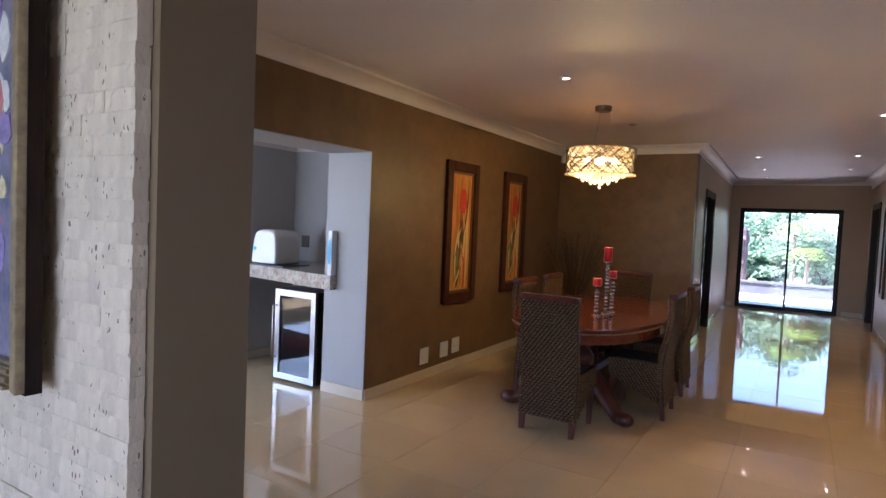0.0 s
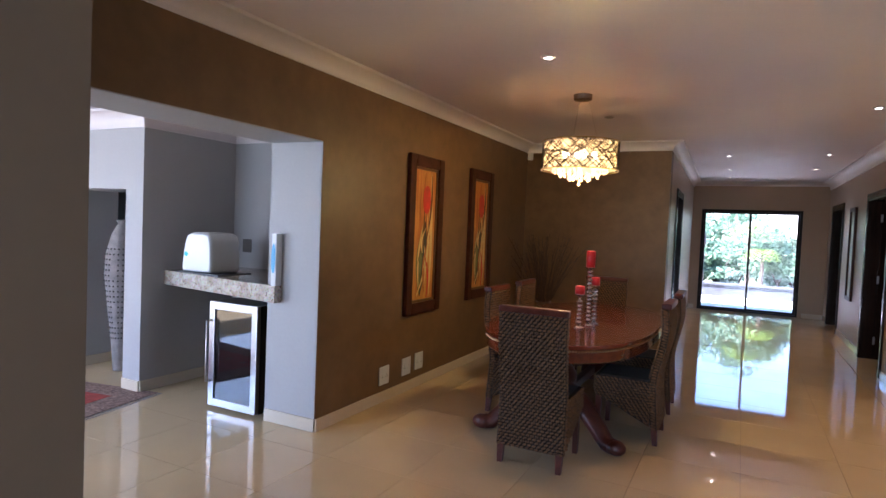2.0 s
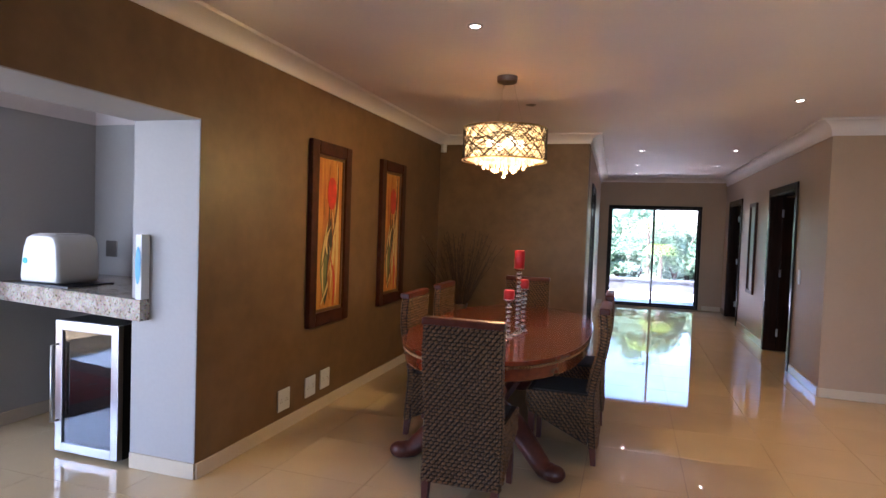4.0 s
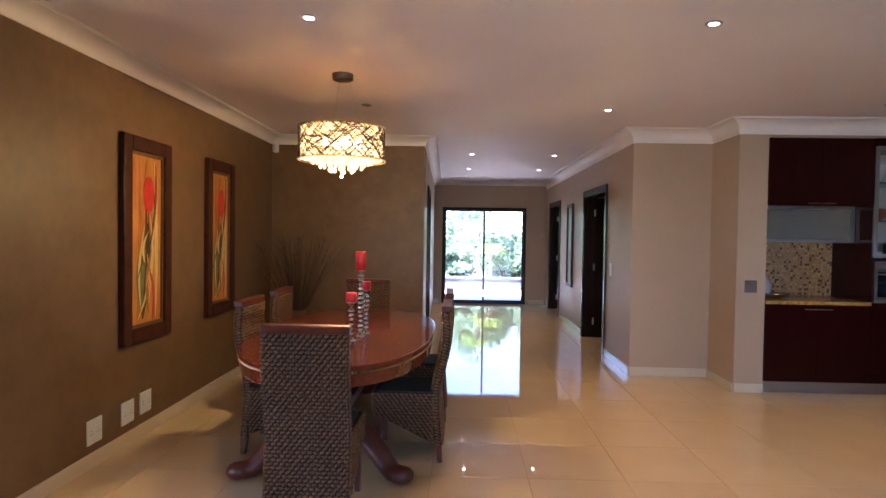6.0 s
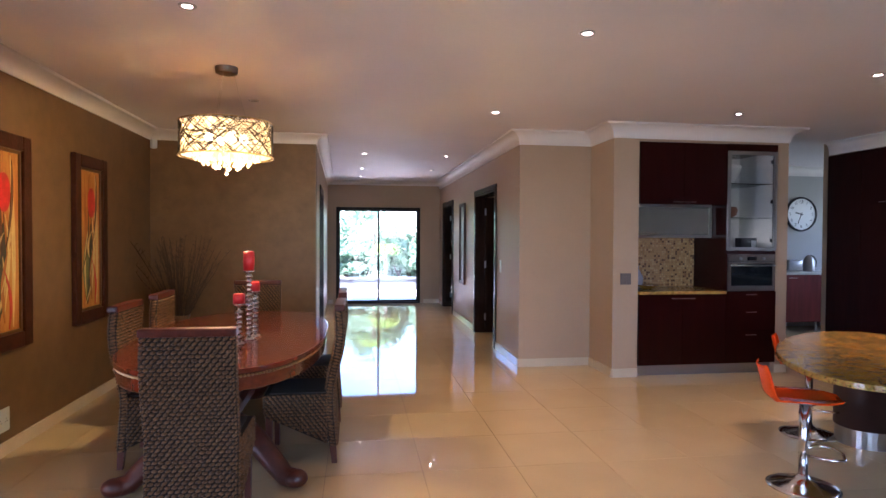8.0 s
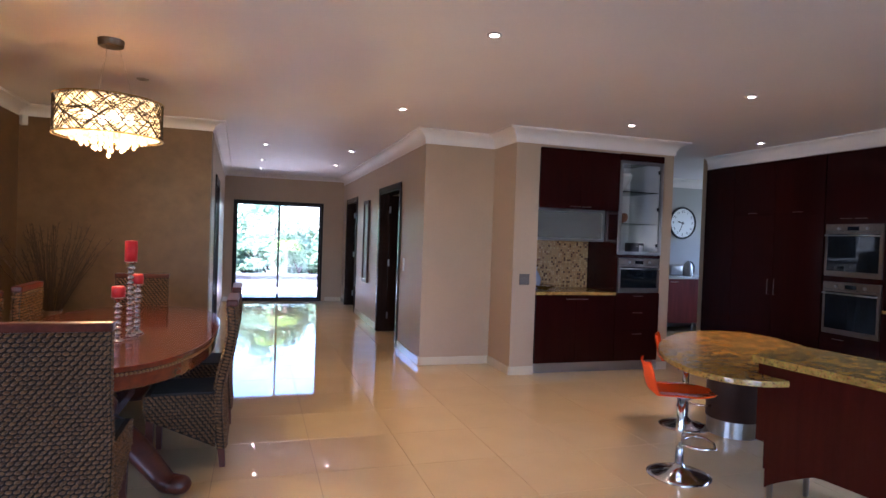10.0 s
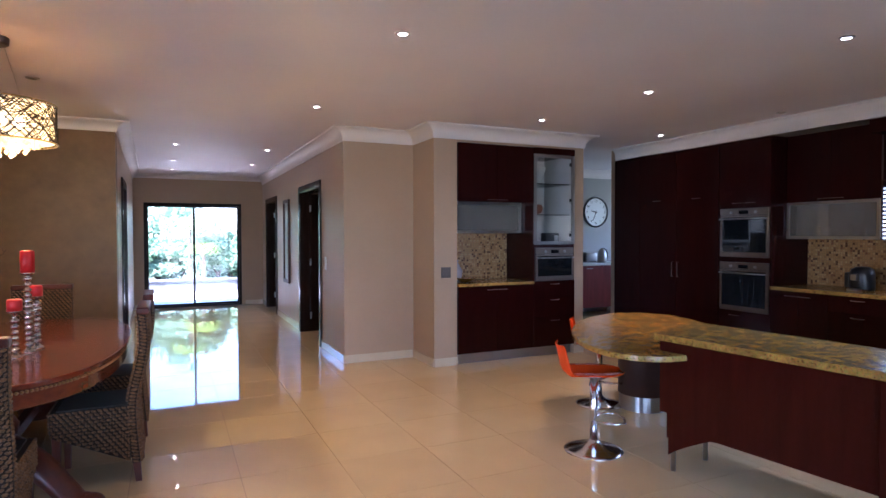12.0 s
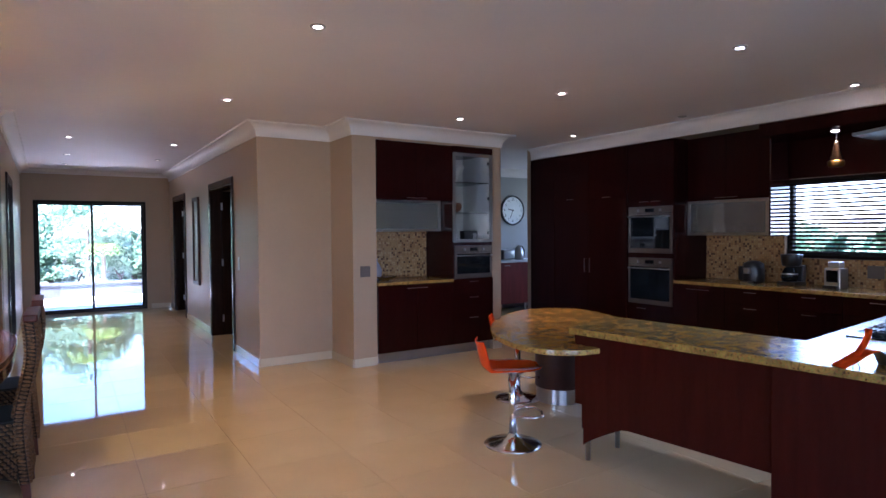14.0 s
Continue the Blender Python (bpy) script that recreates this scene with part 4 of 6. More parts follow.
def oven(parent_at, axis, a, b, z0, z1, label):
    """A built-in oven whose front lies at the given plane."""
    ob = thing("oven", (0, 0, 0), label, "oven")
    P = parent_at
    w, h = b - a, z1 - z0
    m = Matrix.Translation((a, P, z0)) if axis == "y" else Matrix(((0, 1, 0, P), (1, 0, 0, b), (0, 0, 1, z0), (0, 0, 0, 1))) @ Matrix.Diagonal((-1, 1, 1, 1))
    mk = lambda name, mat, x0, x1, d0, d1, q0, q1, bev=0.0, lab="": part(name, box(x0, x1, d0, d1, q0, q1, bev, m=m), mat, ob, lab)
    mk("casing", BLACK, 0.02, w - 0.02, 0.0, 0.5, 0.01, h - 0.01)
    mk("control_panel", OVENSTEEL, 0, w, -0.022, 0, h - 0.075, h, 0.002, "brushed steel control panel")
    mk("door_frame", OVENSTEEL, 0, w, -0.022, 0, 0.0, h - 0.08, 0.002, "brushed steel oven door")
    mk("door_glass", BLACKGLASS, 0.03, w - 0.03, -0.0245, -0.0222, 0.055, h - 0.10, 0.0, "black oven glass")
    bar = [(0.03, 0.0, 0), (0.03, -0.05, 0), (w - 0.03, -0.05, 0), (w - 0.03, 0, 0)]
    part("handle", tube([m @ Vector((x, y - 0.02, h - 0.118)) for x, y, _ in bar], 0.008, 8), STEEL, ob, "round steel bar handle", smooth=True)
    mk("display", BLACKGLASS, w * 0.40, w * 0.60, -0.0235, -0.0222, h - 0.065, h - 0.025)
    for kx in (0.25, 0.75):
        own = lathe([(0.016, 0), (0.016, 0.012), (0.013, 0.018)], 16)
        own.transform(m @ Matrix.Translation((w * kx, -0.022, h - 0.045)) @ Euler((radians(90), 0, 0)).to_matrix().to_4x4())
        part("knob", own, STEEL, ob)
    return ob


# built-in cupboards in the recess
F, BK = 6.83, 7.445
cab = thing("base_cabinet", (0, 0, 0), "dark mahogany base cupboard with two doors and granite top", "cabinet", "kitchen cabinets")
part("body", box(2.435, 3.43, F + 0.0, BK, 0.12, 0.872), KITCHEN, cab)
part("plinth", box(2.435, 3.43, F + 0.06, BK, 0.0, 0.12), STEEL, cab, "steel toe kick")
front("door", cab, "y", F, 2.435, 2.93, 0.12, 0.872, handle=(2.86, 0.83, "h"))
front("door", cab, "y", F, 2.93, 3.43, 0.12, 0.872, handle=(3.0, 0.83, "h"))
part("worktop", box(2.435, 3.428, F - 0.03, BK, 0.873, 0.905, 0.004), GRANITE, cab, "speckled granite worktop")
part("splashback", box(2.435, 3.428, BK - 0.012, BK, 0.906, 1.47), MOSAIC, cab, "brown glass mosaic splashback")
UF = 7.10
wallcab = thing("wall_cabinet", (0, 0, 0), "dark wall cupboard over a frosted glass flap", "cabinet", "kitchen cabinets")
part("body", box(2.435, 3.428, F, BK, 1.839, 2.48), KITCHEN, wallcab)
front("door", wallcab, "y", F, 2.435, 2.93, 1.827, 2.48, handle=(2.86, 1.852, "h"))
front("door", wallcab, "y", F, 2.93, 3.428, 1.827, 2.48, handle=(3.0, 1.852, "h"))
part("glass_unit", box(2.435, 3.428, UF + 0.02, BK, 1.475, 1.838), WHITE, wallcab)
bm = bmesh.new()
for a in ((2.437, 2.475, 1.475, 1.838), (3.39, 3.426, 1.475, 1.838), (2.475, 3.39, 1.475, 1.505), (2.475, 3.39, 1.808, 1.838)):
    box(a[0], a[1], UF - 0.02, UF, a[2], a[3], 0.001, bm)
part("flap_frame", bm, STEEL, wallcab, "aluminium flap frame")
part("flap_glass", box(2.475, 3.39, UF - 0.013, UF - 0.007, 1.505, 1.808), FROST, wallcab, "frosted glass")
tower = thing("oven_tower", (0, 0, 0), "dark mahogany tower with oven and glazed display cupboard", "cabinet", "kitchen cabinets")
bm = box(3.431, 3.45, F, BK, 0.12, 2.48)
box(4.0, 4.018, F, BK, 0.12, 2.48, bm=bm)
box(3.45, 4.0, F, BK, 2.41, 2.48, bm=bm)
box(3.45, 4.0, F, BK, 1.30, 1.335, bm=bm)
box(3.45, 4.0, F + 0.001, BK, 0.12, 0.90, bm=bm)
part("body", bm, KITCHEN, tower)
part("plinth", box(3.431, 4.018, F + 0.06, BK, 0.0, 0.12), STEEL, tower, "steel toe kick")
for z0, z1, hz in ((0.12, 0.47, 0.43), (0.47, 0.71, 0.675), (0.71, 0.90, 0.865)):
    front("drawer", tower, "y", F, 3.431, 4.018, z0, z1, handle=(3.72, hz, "h"))
front("top_panel", tower, "y", F, 3.431, 4.018, 2.41, 2.485)
part("display_lining", box(3.451, 3.999, BK - 0.02, BK - 0.002, 1.336, 2.409), WHITE, tower, "white cupboard back")
for x0, x1 in ((3.451, 3.457), (3.993, 3.999)):
    part("side_lining", box(x0, x1, F + 0.03, BK - 0.02, 1.336, 2.409), WHITE, tower)
for z in (1.69, 2.06):
    part("shelf", box(3.458, 3.992, F + 0.05, BK - 0.021, z, z + 0.008), SHELFGLASS, tower, "clear glass shelf")
bm = bmesh.new()
for a in ((3.433, 3.47, 1.34, 2.405), (3.98, 4.016, 1.34, 2.405), (3.47, 3.98, 1.34, 1.375), (3.47, 3.98, 2.37, 2.405)):
    box(a[0], a[1], F - 0.02, F, a[2], a[3], 0.001, bm)
door = part("glass_door", bm, STEEL, tower, "pale metal door frame")
pane = part("pane", box(3.47, 3.98, F - 0.012, F - 0.008, 1.375, 2.37), GLASS, door, "clear glass pane")
pane.visible_shadow = False
for z in (1.45, 1.87, 2.3):
    part("hinge", box(3.955, 3.978, F - 0.006, F + 0.012, z - 0.02, z + 0.02, 0.003), BLACK, door)
oven(F, "y", 3.452, 3.998, 0.905, 1.298, "compact steel built-in oven with black glass door")
bowl = thing("bowl", (3.60, 7.05, 1.70), "small brown bowl on a glass shelf", "bowl")
part("body", lathe([(0.04, 0), (0.085, 0.03), (0.10, 0.08), (0.085, 0.12), (0.075, 0.12), (0.085, 0.08), (0.04, 0.02)], 24), material("terracotta_glaze", (0.25, 0.09, 0.04), 0.4), bowl, smooth=True)
bowl = thing("bowl", (3.60, 7.12, 2.07), "large white ceramic serving bowl on a shelf", "bowl")
part("body", lathe([(0.06, 0), (0.10, 0.04), (0.16, 0.16), (0.17, 0.21), (0.16, 0.21), (0.14, 0.15), (0.05, 0.03)], 28), FABRIC, bowl, smooth=True)
radio = thing("radio", (3.80, 7.02, 1.337), "small black radio inside the display cupboard", "radio")
part("case", box(-0.10, 0.10, -0.05, 0.05, 0, 0.14, 0.01), BLACK, radio)
part("dial", box(0.03, 0.085, -0.053, -0.0502, 0.03, 0.11, 0.0), STEEL, radio)
stack = thing("dish_stack", (3.56, 7.02, 1.337), "stack of white dishes in the cupboard", "dishes")
part("dishes", lathe([(0.05, 0), (0.08, 0.02), (0.083, 0.03), (0.07, 0.034), (0.08, 0.05), (0.083, 0.06), (0.02, 0.062)], 24), FABRIC, stack, smooth=True)
plate = thing("fruit_dish", (2.68, 7.12, 0.906), "pale glass dish standing on the granite worktop", "dish")
part("dish", lathe([(0.05, 0), (0.06, 0.01), (0.13, 0.04), (0.14, 0.05), (0.12, 0.046), (0.03, 0.012)], 28), BEADS, plate, smooth=True)
jug = thing("glass_jug", (2.60, 7.26, 0.906), "pale blue-grey glass jug against the splashback", "jug")
part("body", lathe([(0.06, 0), (0.095, 0.05), (0.10, 0.12), (0.06, 0.2), (0.045, 0.22), (0.055, 0.25), (0.05, 0.25), (0.04, 0.22)], 24), material("grey_blue_glass", (0.30, 0.30, 0.36), 0.1), jug, smooth=True)
sw = thing("light_switch", (2.29, F - 0.0005, 0.98), "square bronze light switch plate on the wall", "switch")
part("plate", box(-0.058, 0.058, -0.010, 0, 0, 0.118, 0.003), SWITCH, sw)
for x in (-0.03, 0.0, 0.03):
    part("rocker", box(x - 0.012, x + 0.012, -0.0135, -0.0102, 0.035, 0.085, 0.001), SWITCH, sw)

# east wall: tall cupboards, ovens, worktop
E = 5.30
tall = thing("tall_cupboard", (0, 0, 0), "floor-to-cornice dark mahogany cupboard with two tall doors", "cabinet", "kitchen cabinets")
part("body", box(E, 5.895, 5.80, 7.555, 0.10, 2.49), KITCHEN, tall)
part("plinth", box(E + 0.06, 5.895, 5.80, 7.555, 0.0, 0.10), STEEL, tall)
for a, b, hy in ((5.80, 6.43, 6.385), (6.43, 7.06, 6.475)):
    front("door", tall, "x", E, a, b, 0.10, 1.86, handle=(hy, 1.02, "v"))
    front("top_door", tall, "x", E, a, b, 1.86, 2.49, handle=((a + b) / 2, 1.885, "h"))
front("end_panel", tall, "x", E, 7.06, 7.555, 0.10, 2.49)
otower = thing("oven_tower", (0, 0, 0), "dark mahogany tower that holds two steel ovens", "cabinet", "kitchen cabinets")
bm = box(E, 5.895, 5.15, 5.167, 0.10, 2.49)
box(E, 5.895, 5.777, 5.794, 0.10, 2.49, bm=bm)
box(E, 5.895, 5.167, 5.777, 0.10, 0.60, bm=bm)
box(E, 5.895, 5.167, 5.777, 1.745, 2.49, bm=bm)
box(E, 5.895, 5.167, 5.777, 1.145, 1.20, bm=bm)
part("body", bm, KITCHEN, otower)
part("plinth", box(E + 0.06, 5.895, 5.15, 5.794, 0.0, 0.10), STEEL, otower)
front("drawer", otower, "x", E, 5.15, 5.794, 0.10, 0.36, handle=(5.465, 0.33, "h"))
front("drawer", otower, "x", E, 5.15, 5.794, 0.36, 0.59, handle=(5.575, 0.55, "h"))
front("top_door", otower, "x", E, 5.15, 5.794, 1.75, 2.49, handle=[(5.385, 1.80, "h"), (5.545, 1.80, "h")])
oven(E, "x", 5.169, 5.775, 0.602, 1.143, "steel built-in oven with black glass, lower of two")
oven(E, "x", 5.169, 5.775, 1.202, 1.743, "steel built-in oven with black glass, upper of two")
y = 5.149
for w, kind in ((0.61, "doors"), (0.55, "drawers"), (0.55, "drawers"), (0.55, "drawers")):
    base = thing("base_cabinet", (0, 0, 0), "dark mahogany kitchen base unit with " + ("two doors" if kind == "doors" else "wide drawers"), "cabinet", "kitchen cabinets")
    part("body", box(E + 0.001, 5.895, y - w + 0.001, y - 0.001, 0.10, 0.872), KITCHEN, base)
    part("plinth", box(E + 0.06, 5.895, y - w + 0.001, y - 0.001, 0.0, 0.10), STEEL, base)
    if kind == "doors":
        front("door", base, "x", E, y - w / 2, y, 0.10, 0.872, handle=(y - w / 2 - 0.07 + 0.14, 0.825, "h"))
        front("door", base, "x", E, y - w, y - w / 2, 0.10, 0.872, handle=(y - w / 2 - 0.07, 0.825, "h"))
    else:
        for z0, z1 in ((0.10, 0.38), (0.38, 0.71), (0.71, 0.872)):
            front("drawer", base, "x", E, y - w, y, z0, z1, handle=(y - w / 2, z1 - 0.035, "h"))
    y -= w
top = tagged(part("worktop", box(E - 0.03, 5.898, 2.975, 5.147, 0.873, 0.908, 0.004), GRANITE), "long speckled gold granite kitchen worktop", "worktop")
bm = box(5.888, 5.898, 4.26, 5.147, 0.909, 1.42)
box(5.888, 5.898, 0.85, 4.26, 0.909, 1.168, bm=bm)
splash = tagged(part("mosaic_splashback_trim", bm, MOSAIC), "brown and gold mosaic tile splashback", "splashback", kind="structure")
U = 5.55
GLOSSPANEL = material("gloss_end_panel", (0.03, 0.008, 0.008), 0.04, vary=0.1, spec=0.9)
upper = thing("wall_cabinet", (0, 0, 0), "dark wall cupboard above a frosted glass flap", "cabinet", "kitchen cabinets")
part("body", box(U, 5.887, 4.225, 5.148, 1.79, 2.49), KITCHEN, upper)
front("door", upper, "x", U, 4.685, 5.148, 1.79, 2.49, handle=(4.745, 1.815, "h"))
front("door", upper, "x", U, 4.226, 4.685, 1.79, 2.49, handle=(4.615, 1.815, "h"))
part("side_panel", box(U - 0.02, 5.887, 4.207, 4.2245, 1.40, 2.49, 0.002), GLOSSPANEL, upper, "glossy dark end panel")
part("glass_unit", box(U + 0.14, 5.887, 4.227, 5.148, 1.405, 1.788), WHITE, upper)
bm = bmesh.new()
for a in ((4.227, 4.26, 1.405, 1.788), (5.115, 5.148, 1.405, 1.788), (4.26, 5.115, 1.405, 1.435), (4.26, 5.115, 1.758, 1.788)):
    box(U - 0.02, U, a[0], a[1], a[2], a[3], 0.001, bm)
part("flap_frame", bm, STEEL, upper, "aluminium flap frame")
part("flap_glass", box(U - 0.013, U - 0.007, 4.26, 5.115, 1.435, 1.758), FROST, upper, "frosted glass")
for k in range(7):
    g = thing("drinking_glass", (U + 0.07, 4.335 + 0.11 * k, 1.406), "drinking glass behind the frosted flap", "glass", "glasses in the cupboard")
    part("body", lathe([(0.028, 0), (0.034, 0.10 + 0.02 * (k % 3)), (0.031, 0.10 + 0.02 * (k % 3)), (0.025, 0.01)], 14), FABRIC, g, smooth=True)
bulk = tagged(part("bulkhead", box(E, 5.898, 1.0, 4.205, 2.37, 2.49), KITCHEN), "dark mahogany bulkhead over the kitchen window", "bulkhead", kind="structure")
tagged(part("bulkhead_panel", box(5.86, 5.898, 1.0, 4.205, 1.985, 2.369), KITCHEN), "dark glossy panel above the window", "panel", kind="structure")
downl = thing("bulkhead_spotlight", (5.57, 3.64, 2.369), "small lit spotlight under the dark bulkhead", "ceiling light")
part("lens", lathe([(0.03, -0.004), (0.03, 0.0)], 18), SPOT, downl)
lamp("spot_beam", "SPOT", 0.9, (1.0, 0.66, 0.36), look((5.57, 3.64, 2.36), (5.57, 3.64, 0)), spot_size=radians(110), spot_blend=0.8, shadow_soft_size=0.03)
pend = thing("pendant_lamp", (5.60, 3.645, 2.369), "smoked glass teardrop pendant lamp with gold base", "pendant lamp")
part("cord", tube([(0, 0, 0), (0, 0, -0.10)], 0.003, 6), BLACK, pend)
part("shade", lathe([(0.055, -0.325), (0.066, -0.31), (0.068, -0.28), (0.05, -0.22), (0.032, -0.16), (0.022, -0.11), (0.018, -0.09)], 24), material("smoked_glass", (0.05, 0.03, 0.02), 0.06, spec=0.8), pend, smooth=True)
part("gold_band", lathe([(0.058, -0.327), (0.0695, -0.313), (0.0705, -0.285), (0.066, -0.27)], 24), GOLDWIRE, pend, smooth=True)
hood = thing("extractor_hood", (4.95, 2.95, 2.0), "steel and glass extractor hood over the hob", "cooker hood")
part("canopy", prism([(-0.45, -0.45), (0.33, -0.45), (0.33, 0.25), (-0.1, 0.25)], 0.20, 0.225, bevel=0.004), STEEL, hood)
part("chimney", box(0.0, 0.3, -0.3, 0.0, 0.225, 0.655, 0.004), STEEL, hood)

# kitchen window and blind
win = tagged(new("window_1"), "dark framed kitchen window with open slatted blind", "window", kind="structure")
win.matrix_basis = pose(5.98, 2.555, 1.17)
for name, a in (("frame_side", (-1.703, -1.645, 0.0, 0.81)), ("frame_side", (1.645, 1.703, 0, 0.81)), ("frame_bottom", (-1.645, 1.645, 0, 0.055)), ("frame_top", (-1.645, 1.645, 0.755, 0.81)), ("mullion", (-0.03, 0.03, 0.055, 0.755))):
    part(name, box(-0.03, 0.03, a[0], a[1], a[2], a[3], 0.003), ALU, win)
for a, b in ((-1.645, -0.03), (0.03, 1.645)):
    g = part("pane", box(-0.004, 0.004, a, b, 0.055, 0.755), GLASS, win)
    g.visible_shadow = False
blind = thing("slatted_blind", (5.915, 2.555, 1.19), "dark wooden venetian blind with open slats", "blind")
part("head_rail", box(-0.025, 0.025, -1.665, 1.665, 0.755, 0.788, 0.004), BLINDWOOD, blind)
part("bottom_rail", box(-0.022, 0.022, -1.665, 1.665, -0.008, 0.012, 0.003), BLINDWOOD, blind)
bm = box(-0.023, 0.023, -1.665, 1.665, -0.0015, 0.0015)
slat_me = bpy.data.meshes.new("slat")
bm.to_mesh(slat_me)
bm.free()
slat_me.materials.append(BLINDWOOD)
for k in range(18):
    s = new("slat", slat_me)
    s.matrix_basis, s.parent = pose(0, 0, 0.045 + 0.0405 * k, 0, -24, 0), blind
for yy in (-1.0, 0.0, 1.0):
    part("ladder_cord", tube([(0.02, yy, 0.0), (0.02, yy, 0.76)], 0.0012, 4), BLACK, blind)

# things on the long worktop
pod = thing("pod_coffee_machine", (5.66, 4.45, 0.908), "rounded black pod coffee machine on the worktop", "coffee machine")
part("body", lathe([(0.10, 0), (0.105, 0.02), (0.105, 0.15), (0.095, 0.20), (0.06, 0.225), (0.02, 0.23)], 24), BLACK, pod, smooth=True)
part("spout", box(-0.15, -0.09, -0.03, 0.03, 0.10, 0.16, 0.01), STEEL, pod)
part("cup_tray", box(-0.17, -0.08, -0.05, 0.05, 0, 0.02, 0.006), STEEL, pod)
part("water_tank", box(-0.04, 0.05, 0.10, 0.15, 0.02, 0.17, 0.015), BLACK, pod)
cof = thing("filter_coffee_maker", (5.65, 4.06, 0.908), "black filter coffee maker with glass jug", "coffee machine")
part("base", box(-0.11, 0.11, -0.09, 0.09, 0, 0.04, 0.01), BLACK, cof)
part("column", box(0.04, 0.11, -0.085, 0.085, 0.04, 0.2, 0.008), BLACK, cof)
part("filter_head", lathe([(0.075, 0.19), (0.085, 0.2), (0.098, 0.30), (0.095, 0.31)], 24), BLACK, cof, smooth=True)
part("jug", lathe([(0.06, 0.041), (0.075, 0.07), (0.072, 0.12), (0.05, 0.165), (0.05, 0.175)], 24, at=(-0.035, 0, 0)), BLACKGLASS, cof, smooth=True)
part("jug_band", lathe([(0.0735, 0.11), (0.0735, 0.122)], 24, at=(-0.035, 0, 0)), STEEL, cof)
gri = thing("coffee_grinder", (5.66, 3.66, 0.908), "square steel coffee machine on the worktop", "coffee machine")
part("body", box(-0.08, 0.08, -0.07, 0.07, 0, 0.19, 0.01), STEEL, gri)
part("hopper", box(-0.055, 0.055, -0.05, 0.05, 0.191, 0.25, 0.012), STEEL, gri)
part("tray", box(-0.13, -0.08, -0.06, 0.06, 0, 0.03, 0.004), BLACK, gri)
part("front_panel", box(-0.083, -0.0802, -0.05, 0.05, 0.06, 0.17), BLACKGLASS, gri)
so = thing("wall_socket", (5.887, 3.42, 1.0), "dark socket plate on the mosaic splashback", "socket")
part("plate", box(-0.012, 0, -0.07, 0.07, 0, 0.12, 0.003), DEADSPOT, so)

# island bar, turned a little from the walls
IS = pose(2.265, 3.655, 0, 0, 0, 6.5)
isl = new("kitchen_island")
isl.matrix_basis = IS
tagged(isl, "dark mahogany kitchen island raised on chrome legs", "kitchen island")
zt = 0.845
outline = [(0.035, 0.0), (0.035, -2.6), (0.09, -2.6), (0.09, 0.0)]


def island_front():
    """The front panel, whose lower edge sweeps up from its end."""
    bm = bmesh.new()
    lower = []
    for i in range(25):
        u = 1.159 * (i / 24) ** 1.6
        z = 0.105 + 0.17 * min(1.0, u / 0.30) ** 0.85
        lower.append((-u - 0.03 * (1 - u / 1.159), z))
    pts = lower + [(-1.159, zt - 0.042), (0.035, zt - 0.042), (0.035, 0.36), (-0.03, 0.36)]
    rings = [[bm.verts.new((x, y, z)) for y, z in pts] for x in (0.032, 0.055)]
    k = len(pts)
    for i in range(k):
        bm.faces.new((rings[0][i], rings[0][(i + 1) % k], rings[1][(i + 1) % k], rings[1][i]))
    for r in rings:
        f = bm.faces.new(r)
    bmesh.ops.recalc_face_normals(bm, faces=bm.faces[:])
    bmesh.ops.triangulate(bm, faces=[f for f in bm.faces if len(f.verts) > 4])
    return bm


part("front_panel", island_front(), KITCHENLIT, isl, "dark red-brown panel with curved lower edge")
part("carcass", box(0.056, 0.60, -1.135, 0.03, 0.37, zt - 0.042), KITCHENLIT, isl)
part("end_box", box(0.056, 0.35, -0.02, 0.0, 0.20, 0.369), KITCHENLIT, isl)
part("pedestal", box(0.012, 0.60, -2.55, -1.16, 0.0, zt - 0.042, 0.002), KITCHENLIT, isl, "dark panelled pedestal")
part("hob_carcass", box(0.602, 2.98, -1.80, -1.16, 0.1, zt - 0.042), KITCHEN, isl)
part("plinth", box(0.65, 2.95, -1.75, -1.20, 0.0, 0.1), STEEL, isl)
part("worktop", prism([(0.0, 0.055), (0.0, -2.58), (0.63, -2.58), (0.63, -1.85), (3.0, -1.85), (3.0, -1.09), (0.63, -1.09), (0.63, 0.20), (0.35, 0.16)], zt - 0.04, zt, bevel=0.006), GRANITE, isl, "golden speckled granite top")
for x, y in ((0.075, -0.035), (0.40, -0.03)):
    leg = part("leg", lathe([(0.016, 0.0), (0.016, 0.37)], 16, at=(x, y, 0)), STEEL, isl, "steel tube leg", smooth=True)
hob = thing("gas_hob", tuple(IS @ Vector((1.27, -1.43, zt))), "black gas hob set in the granite top", "hob", turn=6.5)
part("plate", box(-0.34, 0.34, -0.24, 0.24, 0.0, 0.008, 0.003), BLACKGLASS, hob)
for x in (-0.2, 0.0, 0.2):
    for y in (-0.11, 0.11):
        part("burner", lathe([(0.04, 0.008), (0.042, 0.02), (0.03, 0.026)], 18, at=(x, y, 0)), BLACK, hob)
        bm = bmesh.new()
        for a in range(4):
            box(-0.075, 0.075, -0.004, 0.004, 0.03, 0.04, bm=bm, m=Matrix.Translation((x, y, 0)) @ Euler((0, 0, radians(45 * a))).to_matrix().to_4x4())
        box(-0.004, 0.004, -0.075, -0.067, 0.008, 0.031, bm=bm, m=Matrix.Translation((x, y, 0)))
        box(-0.004, 0.004, 0.067, 0.075, 0.008, 0.031, bm=bm, m=Matrix.Translation((x, y, 0)))
        part("pan_support", bm, BLACK, hob)
